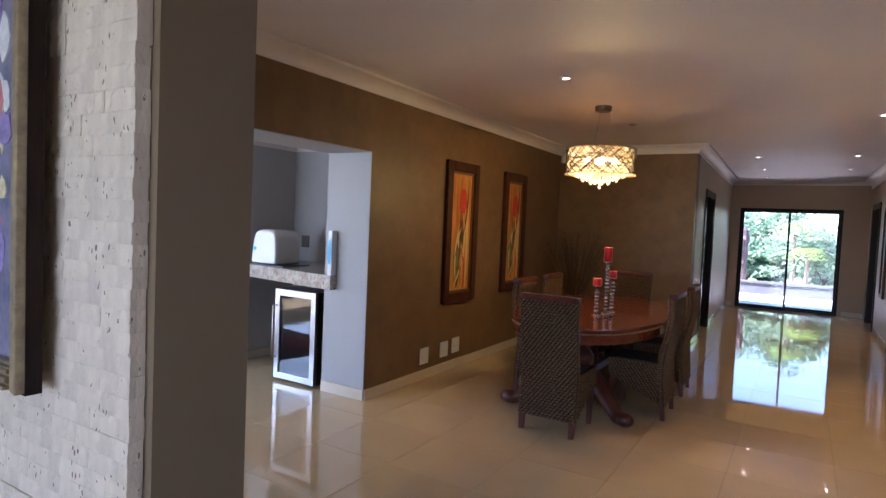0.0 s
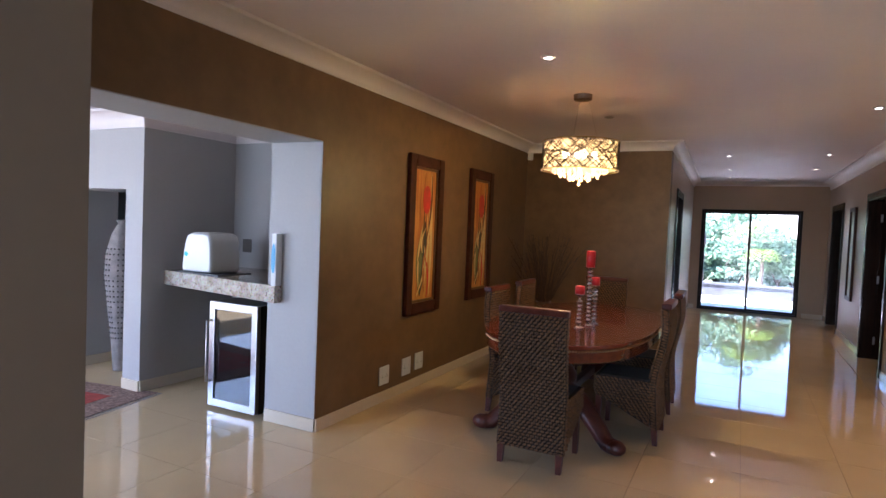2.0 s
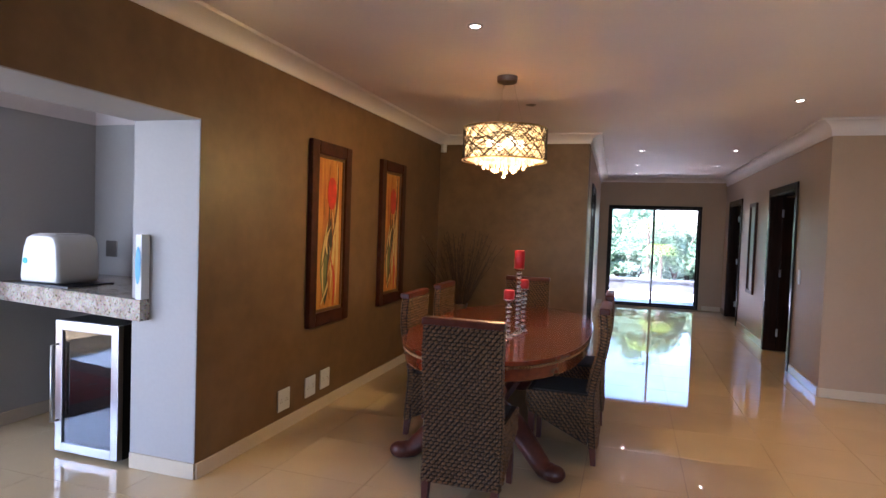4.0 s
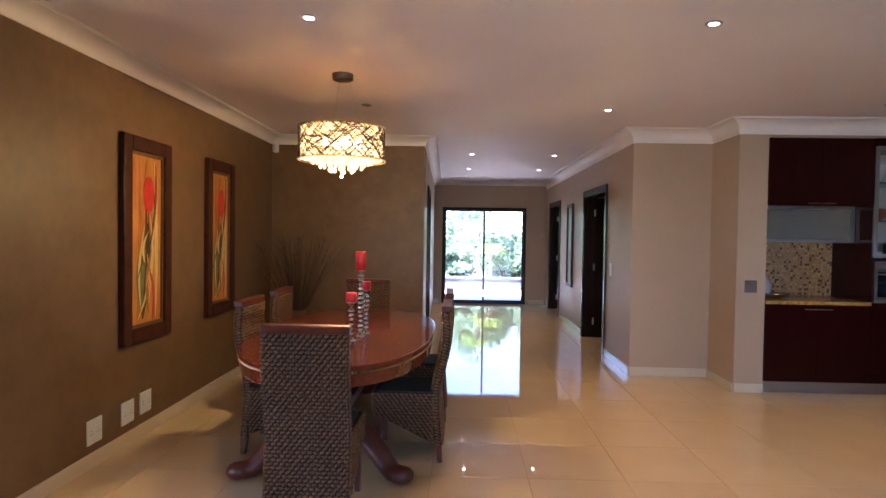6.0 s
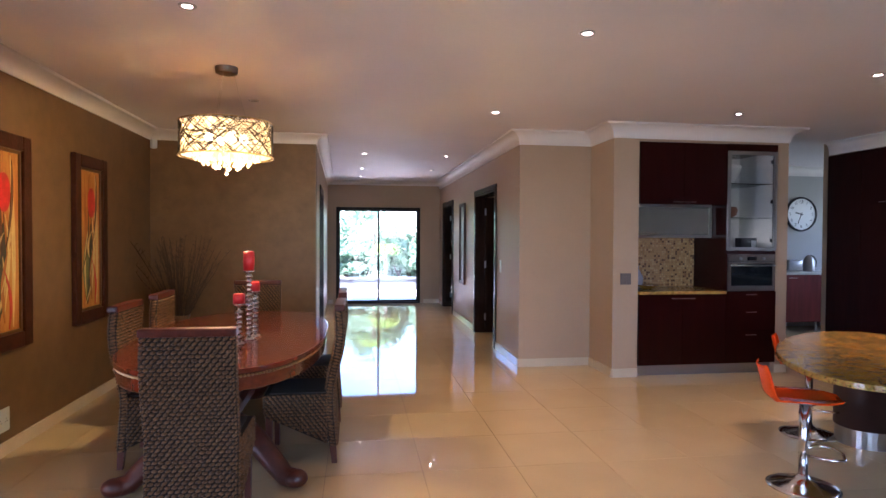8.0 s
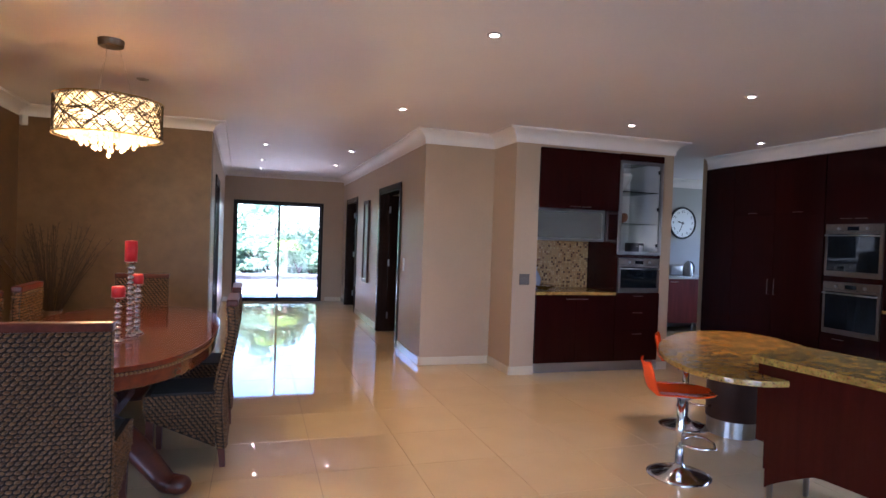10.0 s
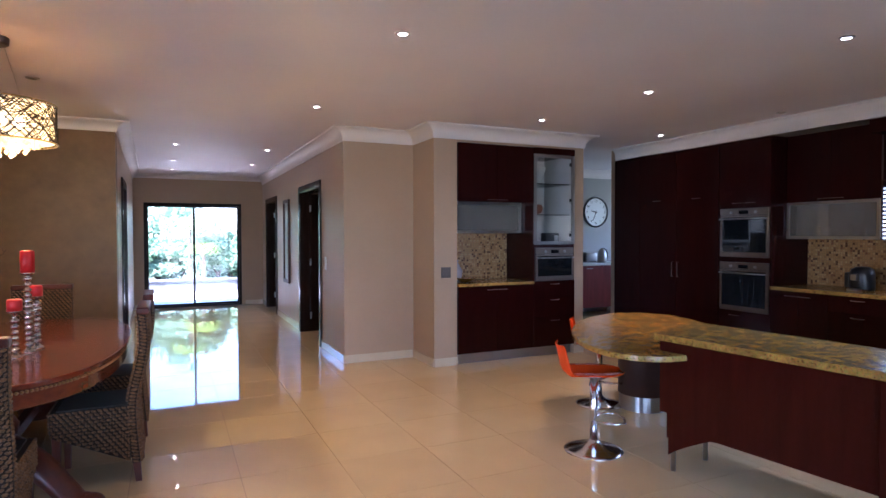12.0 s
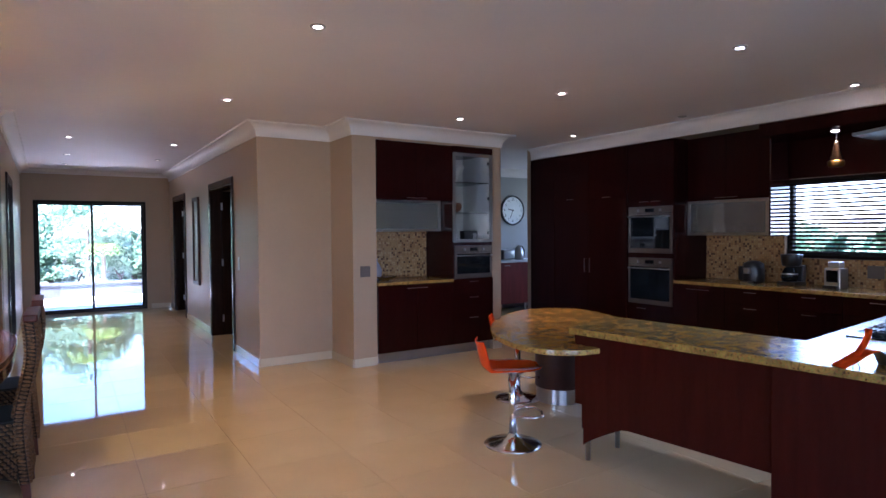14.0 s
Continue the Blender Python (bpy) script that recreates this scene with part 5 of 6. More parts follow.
stand = thing("orange_stand", (2.56, 2.18, zt), "bent orange acrylic stand with grey legs on the worktop", "stand", turn=-28)


def sheet(points, width, thick, mat, name, parent):
    bm = bmesh.new()
    rows = []
    for i, (x, z) in enumerate(points):
        a, b = points[max(0, i - 1)], points[min(len(points) - 1, i + 1)]
        dx, dz = b[0] - a[0], b[1] - a[1]
        k = math.hypot(dx, dz) or 1
        nx, nz = -dz / k * thick, dx / k * thick
        rows.append([bm.verts.new(v) for v in ((x, -width / 2, z), (x, width / 2, z), (x + nx, width / 2, z + nz), (x + nx, -width / 2, z + nz))])
    for a, b in zip(rows, rows[1:]):
        for k in range(4):
            bm.faces.new((a[k], a[(k + 1) % 4], b[(k + 1) % 4], b[k]))
    bm.faces.new(rows[0][::-1])
    bm.faces.new(rows[-1])
    bmesh.ops.recalc_face_normals(bm, faces=bm.faces[:])
    return part(name, bm, mat, parent, smooth=True)


sheet([(-0.12, 0.0), (-0.07, 0.022), (-0.02, 0.05), (0.02, 0.068), (0.05, 0.07)], 0.08, 0.006, ORANGE, "tray", stand)
sheet([(-0.035, 0.045), (-0.012, 0.075), (0.01, 0.105), (0.024, 0.14), (0.028, 0.168)], 0.034, 0.006, ORANGE, "back_plate", stand)
sheet([(0.05, 0.07), (0.072, 0.06), (0.09, 0.032), (0.105, 0.0)], 0.08, 0.005, STEEL, "rear_leg", stand)
part("wire_foot", tube([(-0.075, -0.03, 0.0), (-0.07, -0.03, 0.018), (-0.052, -0.03, 0.024), (-0.04, -0.03, 0.0)], 0.003, 6), STEEL, stand)

# oval breakfast table that grows out of the island
TBL = (2.77, 4.33)
tab = thing("breakfast_table", (*TBL, 0), "oval golden granite breakfast table on a drum base", "table", turn=47)
part("tabletop", prism(oval(0, 0, 1.02, 0.525, 2.0, 72), 0.705, 0.74, bevel=0.008), GRANITE, tab, "golden speckled granite slab")
part("drum", lathe([(0.20, 0.125), (0.205, 0.13), (0.205, 0.70), (0.20, 0.704)], 40, at=(0.56, 0, 0)), DRUM, tab, "dark brown drum", smooth=True)
part("drum_base", lathe([(0.195, 0.0), (0.195, 0.124)], 40, at=(0.56, 0, 0)), STEEL, tab, "brushed steel base ring", smooth=False)


def bar_stool(x, y, turn, label):
    ob = thing("bar_stool", (x, y, 0), label, "bar stool", "bar stools at the breakfast table", turn)
    part("base_plate", lathe([(0.195, 0.0), (0.197, 0.006), (0.17, 0.016), (0.10, 0.032), (0.05, 0.05), (0.032, 0.075), (0.030, 0.08)], 40), CHROME, ob, "round chrome base", smooth=True)
    part("pole", lathe([(0.026, 0.07), (0.026, 0.51)], 24), CHROME, ob, smooth=True)
    ring = [(0.0, -0.03, 0.20), (0.05, -0.09, 0.21), (0.11, -0.13, 0.215), (0.18, -0.11, 0.215), (0.205, 0.0, 0.215), (0.18, 0.11, 0.215), (0.11, 0.13, 0.215), (0.05, 0.09, 0.21), (0.0, 0.03, 0.20)]
    part("foot_rest", tube(ring, 0.009, 8), CHROME, ob, "chrome loop foot rest", smooth=True)
    part("lever", tube([(0.0, 0.02, 0.50), (-0.05, -0.10, 0.485), (-0.06, -0.13, 0.475)], 0.005, 6), BLACK, ob)
    # seat shell: a round dish that curls up into a low back
    bm = bmesh.new()
    grid = []
    for i in range(13):
        v = -0.19 + 0.38 * i / 12
        row = []
        for j in range(11):
            t = -1 + 2 * j / 10
            half = 0.20 * math.sqrt(max(0.04, 1 - (max(0, v) / 0.205) ** 2)) if v > 0 else 0.19 + 0.0 * v
            x_, y_ = v, t * half
            z_ = 0.53 + 0.012 * t * t
            row.append((x_, y_, z_))
        grid.append(row)
    for i, (bx, bz) in enumerate(((-0.205, 0.005), (-0.222, 0.03), (-0.232, 0.07), (-0.242, 0.12), (-0.252, 0.165), (-0.258, 0.19))):
        half = 0.185 - 0.01 * i - (0.03 if i == 5 else 0)
        grid.insert(0, [(bx + 0.03 * (t * t), t * half, 0.53 + bz + 0.012 * t * t) for t in [-1 + 2 * j / 10 for j in range(11)]])
    vs = [[bm.verts.new(p) for p in row] for row in grid]
    for a, b in zip(vs, vs[1:]):
        for j in range(10):
            bm.faces.new((a[j], a[j + 1], b[j + 1], b[j]))
    bmesh.ops.recalc_face_normals(bm, faces=bm.faces[:])
    bmesh.ops.solidify(bm, geom=bm.faces[:], thickness=0.007)
    part("seat", bm, ORANGE, ob, "glossy orange acrylic seat shell", smooth=True)
    part("seat_plate", lathe([(0.06, 0.505), (0.085, 0.515), (0.085, 0.522)], 24), STEEL, ob)
    return ob


bar_stool(2.12, 4.11, -25, "orange acrylic bar stool on a chrome pedestal")
bar_stool(2.87, 4.96, -40, "orange acrylic bar stool half behind the breakfast table")

# scullery seen past the cupboards
scab = thing("scullery_cabinet", (0, 0, 0), "red-brown cupboard on steel legs with white top", "cabinet")
part("body", box(5.2, 7.6, 9.36, 9.895, 0.15, 0.90), material("red_mahogany", (0.20, 0.03, 0.025), 0.3, vary=0.3, scale=4, stretch=(5, 5, 0.5)), scab)
part("worktop", box(5.18, 7.62, 9.33, 9.897, 0.901, 0.94, 0.004), WHITE, scab, "white worktop")
for x in (5.3, 6.0, 6.75, 7.5):
    part("leg", lathe([(0.018, 0), (0.018, 0.15)], 14, at=(x, 9.42, 0)), CHROME, scab)
part("handle", tube([(6.2, 9.36, 0.85), (6.2, 9.335, 0.85), (6.35, 9.335, 0.85), (6.35, 9.36, 0.85)], 0.005, 6), CHROME, scab)
ket = thing("kettle", (6.72, 9.55, 0.94), "steel electric kettle with black handle", "kettle")
part("body", lathe([(0.085, 0), (0.09, 0.02), (0.08, 0.15), (0.06, 0.22), (0.03, 0.25), (0.012, 0.27)], 24), STEEL, ket, smooth=True)
part("grip", tube([(0.07, 0, 0.05), (0.13, 0, 0.08), (0.14, 0, 0.17), (0.09, 0, 0.24), (0.03, 0, 0.255)], 0.012, 8), BLACK, ket, smooth=True)
toa = thing("toaster", (6.45, 9.58, 0.94), "steel toaster beside the kettle", "toaster")
part("body", box(-0.13, 0.13, -0.09, 0.09, 0.01, 0.19, 0.03), STEEL, toa, smooth=True)
part("slot", box(-0.10, 0.10, -0.02, 0.02, 0.185, 0.192), BLACK, toa)
rad = thing("black_box", (6.22, 9.60, 0.94), "small black appliance beside the toaster", "appliance")
part("case", box(-0.06, 0.06, -0.07, 0.07, 0, 0.26, 0.01), BLACK, rad)
clock = thing("wall_clock", (6.84, 9.898, 1.875), "large round white wall clock with dark rim", "clock")
own = lathe([(0.285, 0.0), (0.29, 0.02), (0.28, 0.045), (0.262, 0.045), (0.258, 0.02)], 56)
turn_out = Euler((radians(90), 0, 0)).to_matrix().to_4x4()
own.transform(turn_out)
part("rim", own, BLACK, clock, "dark rim", smooth=True)
own = lathe([(0.26, 0.021), (0.26, 0.024)], 56)
own.transform(turn_out)
part("face", own, CLOCKFACE, clock)
for k in range(1, 13):
    a = math.tau * k / 12
    cu = bpy.data.curves.new("numeral", "FONT")
    cu.body, cu.size, cu.align_x, cu.align_y, cu.extrude = str(k), 0.062, "CENTER", "CENTER", 0.001
    tmp = bpy.data.objects.new("tmp", cu)
    me = bpy.data.meshes.new_from_object(tmp)
    bpy.data.objects.remove(tmp)
    me.name = "numeral"
    me.materials.clear()
    me.materials.append(BLACK)
    n = new("numeral", me)
    n.parent, n.matrix_basis = clock, pose(0.205 * math.sin(a), -0.0262, 0.205 * math.cos(a), 90, 0, 0)
for ang, L, wd in ((283, 0.11, 0.010), (202, 0.17, 0.007)):
    own = box(-wd, wd, -0.029, -0.0275, -0.03, L)
    own.transform(Euler((0, radians(ang), 0)).to_matrix().to_4x4())
    part("clock_hand", own, BLACK, clock)

# ---- corridor ----
def door_set(name, x, y0, y1, side, label, turn=0.0, handle_up=1.05):
    """A dark door frame in a corridor wall with its leaf opened into the room. side: +1 the room lies towards +x."""
    ob = tagged(new(name), label, "door", kind="structure")
    ob.matrix_basis = pose(x, (y0 + y1) / 2, 0, 0, 0, turn)
    w, t, h = y1 - y0, 0.15, 2.115
    d0, d1 = (-0.018, t + 0.018) if side > 0 else (-t - 0.018, 0.018)
    for a, b in ((-w / 2, -w / 2 + 0.045), (w / 2 - 0.045, w / 2)):
        part("jamb", box(d0, d1, a + 0.001, b - 0.001, 0, h, 0.003), DARKWOOD, ob)
    part("head", box(d0, d1, -w / 2 + 0.045, w / 2 - 0.045, h - 0.045, h, 0.003), DARKWOOD, ob)
    f0, f1 = (-0.022, -0.002) if side > 0 else (0.002, 0.022)
    for a, b in ((-w / 2 - 0.055, -w / 2 + 0.02), (w / 2 - 0.02, w / 2 + 0.055)):
        part("architrave", box(f0, f1, a, b, 0, h + 0.055, 0.005), DARKWOOD, ob)
    part("architrave", box(f0, f1, -w / 2 + 0.02, w / 2 - 0.02, h - 0.02, h + 0.055, 0.005), DARKWOOD, ob)
    L = w - 0.1
    s = 1 if side > 0 else -1
    y_leaf = w / 2 - 0.05
    x0 = s * (t - 0.02)
    bm = box(min(x0, x0 + s * L), max(x0, x0 + s * L), y_leaf - 0.042, y_leaf, 0.008, h - 0.05, 0.003)
    leaf = part("door_leaf", bm, DARKWOOD, ob, "dark wooden door leaf standing open")
    for z in (0.25, 1.05, 1.85):
        part("hinge", box(x0 - s * 0.0 - 0.012, x0 + 0.012, y_leaf - 0.052, y_leaf - 0.043, z - 0.05, z + 0.05, 0.002), STEEL, leaf, "steel hinge")
    xm = x0 + s * (L - 0.07)
    part("handle", tube([(xm, y_leaf - 0.042, handle_up), (xm, y_leaf - 0.09, handle_up), (xm - s * 0.11, y_leaf - 0.09, handle_up)], 0.009, 8), STEEL, leaf, smooth=True)
    return ob


door_set("door_1", 1.313, 8.58, 9.90, 1, "dark wooden door frame with open door, corridor side")
door_set("door_2", 1.313, 12.05, 13.28, 1, "dark wooden door frame with open door by the garden end")
door_set("door_3", -0.98 - (9.775 - 8.248) * 0.14 / 5.637, 9.20, 10.35, -1, "dark wooden door frame opposite, door standing open", 1.42)
sw = thing("light_switch", (1.3125, 8.30, 1.02), "slim white light switch beside the corridor door", "switch")
part("plate", box(-0.010, 0, -0.035, 0.035, 0, 0.16, 0.003), WHITEPL, sw)
part("rocker", box(-0.014, -0.0102, -0.015, 0.015, 0.04, 0.12, 0.001), WHITEPL, sw)
pic = thing("framed_picture", (1.3125, 10.98, 0.66), "tall narrow dark-framed picture on the corridor wall", "picture")
for a in ((-0.24, -0.18, 0, 1.38), (0.18, 0.24, 0, 1.38), (-0.18, 0.18, 0, 0.06), (-0.18, 0.18, 1.32, 1.38)):
    part("frame_side", box(-0.035, 0, a[0], a[1], a[2], a[3], 0.006), FRAMEWOOD, pic)
part("print", box(-0.012, -0.004, -0.18, 0.18, 0.06, 1.32), material("grey_green_print", (0.22, 0.22, 0.17), 0.4, vary=0.4, scale=5), pic)

# sliding glass door at the end
slider = tagged(new("door_4"), "black aluminium sliding glass door to the garden", "sliding door", kind="structure")
slider.matrix_basis = pose(-0.0275, 13.985, 0)
W = 0.9125
for name, a in (("frame_side", (-W, -W + 0.045, 0, 2.1)), ("frame_side", (W - 0.045, W, 0, 2.1)), ("frame_top", (-W + 0.045, W - 0.045, 2.05, 2.1)), ("sill", (-W + 0.045, W - 0.045, 0.001, 0.03))):
    part(name, box(a[0], a[1], -0.06, 0.06, a[2], a[3], 0.003), ALU, slider)
for x0, x1, d in ((-W + 0.045, 0.02, -0.025), (-0.02, W - 0.045, 0.025)):
    bm = bmesh.new()
    for a in ((x0, x0 + 0.035, 0.03, 2.05), (x1 - 0.035, x1, 0.03, 2.05), (x0 + 0.035, x1 - 0.035, 0.03, 0.07), (x0 + 0.035, x1 - 0.035, 2.015, 2.05)):
        box(a[0], a[1], d - 0.016, d + 0.016, a[2], a[3], 0.002, bm)
    leaf = part("sliding_leaf", bm, ALU, slider)
    g = part("pane", box(x0 + 0.035, x1 - 0.035, d - 0.003, d + 0.003, 0.07, 2.015), GLASS, leaf)
    g.visible_shadow = False

# ---- hall beyond the square opening ----
counter = tagged(part("hall_counter", prism([(-4.648, 3.90), (-3.16, 3.655), (-3.16, 3.73), (-3.292, 3.73), (-3.292, 4.678), (-4.648, 4.678)], 0.905, 1.03, bevel=0.006), GRANITE2), "thick pale granite counter built into the hall nook", "counter")
fr = thing("wine_fridge", (-3.625, 3.715, 0), "small black wine fridge with steel-framed glass door", "fridge")
bm = bmesh.new()
for a in ((-0.25, -0.235, 0.045, 0.50, 0.02, 0.85), (0.235, 0.25, 0.045, 0.50, 0.02, 0.85), (-0.235, 0.235, 0.045, 0.50, 0.02, 0.05), (-0.235, 0.235, 0.045, 0.50, 0.81, 0.85), (-0.235, 0.235, 0.47, 0.50, 0.05, 0.81)):
    box(*a, bm=bm)
part("body", bm, BLACK, fr, "black cabinet")
bm = bmesh.new()
for a in ((-0.25, -0.195, 0.025, 0.85), (0.195, 0.25, 0.025, 0.85), (-0.195, 0.195, 0.025, 0.08), (-0.195, 0.195, 0.79, 0.85)):
    box(a[0], a[1], 0.0, 0.04, a[2], a[3], 0.003, bm)
dr = part("door", bm, STEEL, fr, "steel framed door")
part("door_pane", box(-0.195, 0.195, 0.012, 0.020, 0.08, 0.79), TINTGLASS, dr, "tinted glass")
part("handle", tube([(-0.225, 0.0, 0.22), (-0.225, -0.045, 0.22), (-0.225, -0.045, 0.70), (-0.225, 0.0, 0.70)], 0.009, 8), STEEL, dr, "tall steel bar handle", smooth=True)
for z in (0.2, 0.36, 0.52, 0.66):
    bm = bmesh.new()
    for x in range(11):
        tube([(-0.22 + 0.044 * x, 0.06, z), (-0.22 + 0.044 * x, 0.45, z)], 0.003, 5, bm)
    box(-0.23, 0.23, 0.05, 0.065, z - 0.012, z + 0.012, 0.002, bm)
    part("shelf", bm, STEEL, fr)
brd = thing("ice_maker", (-4.22, 4.05, 1.03), "rounded white countertop ice maker with teal badge", "appliance", turn=0)
bm = bmesh.new()
prof = [(-0.195, 0.012), (-0.203, 0.04), (-0.192, 0.15), (-0.172, 0.26), (-0.148, 0.318), (-0.10, 0.342), (0.07, 0.342), (0.115, 0.325), (0.138, 0.27), (0.146, 0.15), (0.148, 0.04), (0.136, 0.012)]
rings = []
for y, k in ((-0.165, 0.90), (-0.155, 0.96), (-0.13, 1.0), (0.13, 1.0), (0.155, 0.96), (0.165, 0.90)):
    rings.append([bm.verts.new((x * k, y, 0.175 + (z - 0.175) * k)) for x, z in prof])
for a, b in zip(rings, rings[1:]):
    for i in range(len(prof)):
        bm.faces.new((a[i], a[(i + 1) % len(prof)], b[(i + 1) % len(prof)], b[i]))
bm.faces.new(rings[0][::-1])
bm.faces.new(rings[-1])
bmesh.ops.recalc_face_normals(bm, faces=bm.faces[:])
part("housing", bm, WHITEPL, brd, smooth=True)
part("lid", box(-0.09, 0.075, -0.12, 0.12, 0.339, 0.347, 0.004), WHITEPL, brd)
own = lathe([(0.02, 0), (0.02, 0.003)], 20)
own.transform(Matrix.Translation((-0.14, -0.166, 0.16)) @ Euler((radians(90), 0, 0)).to_matrix().to_4x4())
part("badge", own, TEAL, brd, "teal oval badge")
for k in range(7):
    part("vent_slat", box(0.055, 0.115, -0.1605, -0.1555, 0.085 + 0.014 * k, 0.092 + 0.014 * k), DEADSPOT, brd)
part("drip_mat", box(-0.22, 0.27, -0.19, 0.17, 0.0005, 0.008, 0.002), BLACK, brd, "flat black mat")
so = thing("wall_socket", (-4.46, 4.677, 1.18), "dark socket plate on the grey hall wall", "socket")
part("plate", box(-0.055, 0.055, -0.010, 0, 0, 0.13, 0.003), DEADSPOT, so)
pk = thing("water_bottle_pack", (-3.175, 3.735, 1.03), "white box with a blue print on the counter", "box")
part("carton", box(-0.03, 0.013, -0.07, -0.008, 0, 0.38, 0.003), WHITEPL, pk)
bm = prism(oval(-0.001, 0.2, 0.02, 0.11, 2.0, 28), 0, 0.001)
bm.transform(Matrix.Translation((-0.01, -0.0715, 0)) @ Euler((radians(90), 0, 0)).to_matrix().to_4x4())
part("print", bm, BLUEPAPER, pk, "blue oval print")
nv = thing("tall_vase", (-5.45, 4.06, 0), "tall grey clay vase with dotted pattern in a niche", "vase")
vp = [(r_ * 0.64, z_ * 0.92) for r_, z_ in [(0.10, 0), (0.105, 0.03), (0.13, 0.3), (0.19, 0.7), (0.235, 1.0), (0.22, 1.22), (0.15, 1.42), (0.09, 1.50), (0.065, 1.53), (0.09, 1.57), (0.085, 1.57), (0.05, 1.52)]]
part("body", lathe(vp, 36), CLAY, nv, smooth=True)
bm = bmesh.new()
for z in [0.32 + 0.05 * k for k in range(18)]:
    r = next(r0 + (r1 - r0) * (z - z0) / (z1 - z0) for (r0, z0), (r1, z1) in zip(vp, vp[1:]) if z0 <= z <= z1)
    for k in range(22):
        a = math.tau * k / 22
        if int(z / 0.22) % 2 == 0 and k % 3 == 0:
            continue
        bmesh.ops.create_icosphere(bm, subdivisions=1, radius=0.010, matrix=Matrix.Translation((r * math.cos(a), r * math.sin(a), z)))
tagged(part("dot_relief", bm, CLAYDOT, nv, "dark raised dots"), kind="stuff")
rug = thing("rug", (-5.6, 2.75, 0), "red patterned woven rug with dark border", "rug", turn=10)
part("border", box(-1.25, 1.25, -0.8, 0.8, 0.0, 0.007, 0.002), RUGBORDER, rug, "dark patterned border")
part("field", box(-1.0, 1.0, -0.56, 0.56, 0.0072, 0.010, 0.001), RUGRED, rug, "red field")
bm = bmesh.new()
for k in range(15):
    x = -0.85 + 0.12 * k
    own = prism([(x - 0.04, 0), (x, -0.06), (x + 0.04, 0), (x, 0.06)], 0.0102, 0.0112)
    own.transform(Matrix.Translation((0, 0.36 * (1 if k % 2 else -1), 0)))
    join(bm, own)
part("lozenge_pattern", bm, RUGBORDER, rug)
bm = bmesh.new()
for s in (-1, 1):
    for k in range(60):
        y = -0.79 + 1.58 * k / 59
        box(s * 1.275 - 0.025, s * 1.275 + 0.025, y - 0.004, y + 0.004, 0.0, 0.004, bm=bm)
part("fringe", bm, CLAY, rug)

# picture on the stone wall
gilt = thing("gilt_framed_painting", (-1.60, 0.545, 1.11), "floral painting in a moulded champagne gilt frame", "painting")
PW, PH = 0.80, 1.55
MAT_ART = material("violet_flower_paint", (0.30, 0.26, 0.38), 0.35, vary=0.5, scale=7, bump=0.3, bump_scale=40, second=(0.07, 0.08, 0.16))


def moulding(a, b, z0, z1, way):
    """One side of the gilt frame, stepped in profile."""
    bm = bmesh.new()
    if way == "v":
        wd = b - a
        for f0, f1, d in ((0.0, 0.14, 0.036), (0.14, 0.22, 0.042), (0.22, 0.42, 0.046), (0.42, 0.50, 0.039), (0.50, 0.74, 0.050), (0.74, 0.82, 0.043), (0.82, 1.0, 0.054)):
            p, q = (a + wd * f0, a + wd * f1) if a > 0 else (b - wd * f1, b - wd * f0)
            box(p, q, -d, 0, z0, z1, 0.004, bm)
    else:
        ht = z1 - z0
        for f0, f1, d in ((0.0, 0.14, 0.036), (0.14, 0.22, 0.042), (0.22, 0.42, 0.046), (0.42, 0.50, 0.039), (0.50, 0.74, 0.050), (0.74, 0.82, 0.043), (0.82, 1.0, 0.054)):
            p, q = (z0 + ht * f0, z0 + ht * f1) if z0 > 0.5 else (z1 - ht * f1, z1 - ht * f0)
            box(a, b, -d, 0, p, q, 0.004, bm)
    return bm


fw = 0.06
part("frame_side", moulding(PW / 2 - fw, PW / 2, 0, PH, "v"), GILT, gilt)
part("frame_side", moulding(-PW / 2, -PW / 2 + fw, 0, PH, "v"), GILT, gilt)
part("frame_top", moulding(-PW / 2 + fw, PW / 2 - fw, PH - fw, PH, "h"), GILT, gilt)
part("frame_bottom", moulding(-PW / 2 + fw, PW / 2 - fw, 0, fw, "h"), GILT, gilt)
bm = box(PW / 2 - 0.012, PW / 2 + 0.004, -0.034, 0, -0.004, PH + 0.004)
box(-PW / 2 - 0.004, -PW / 2 + 0.012, -0.034, 0, -0.004, PH + 0.004, bm=bm)
box(-PW / 2 + 0.012, PW / 2 - 0.012, -0.0335, 0, -0.004, 0.008, bm=bm)
box(-PW / 2 + 0.012, PW / 2 - 0.012, -0.0335, 0, PH - 0.008, PH + 0.004, bm=bm)
part("frame_backing", bm, DARKWOOD, gilt, "dark stained edge behind the gilt")
cv = part("canvas", box(-PW / 2 + fw, PW / 2 - fw, -0.016, -0.004, fw, PH - fw), MAT_ART, gilt, "violet and white brushed canvas")
rnd = random.Random(3)
FLOWERS = [material("flower_white", (0.72, 0.68, 0.72), 0.4, vary=0.2, scale=30), material("flower_rose", (0.55, 0.18, 0.20), 0.4, vary=0.4, scale=30), material("flower_violet", (0.30, 0.22, 0.48), 0.4, vary=0.4, scale=30), material("flower_green", (0.16, 0.26, 0.20), 0.4, vary=0.4, scale=30), material("flower_cream", (0.70, 0.60, 0.40), 0.4, vary=0.3, scale=30)]
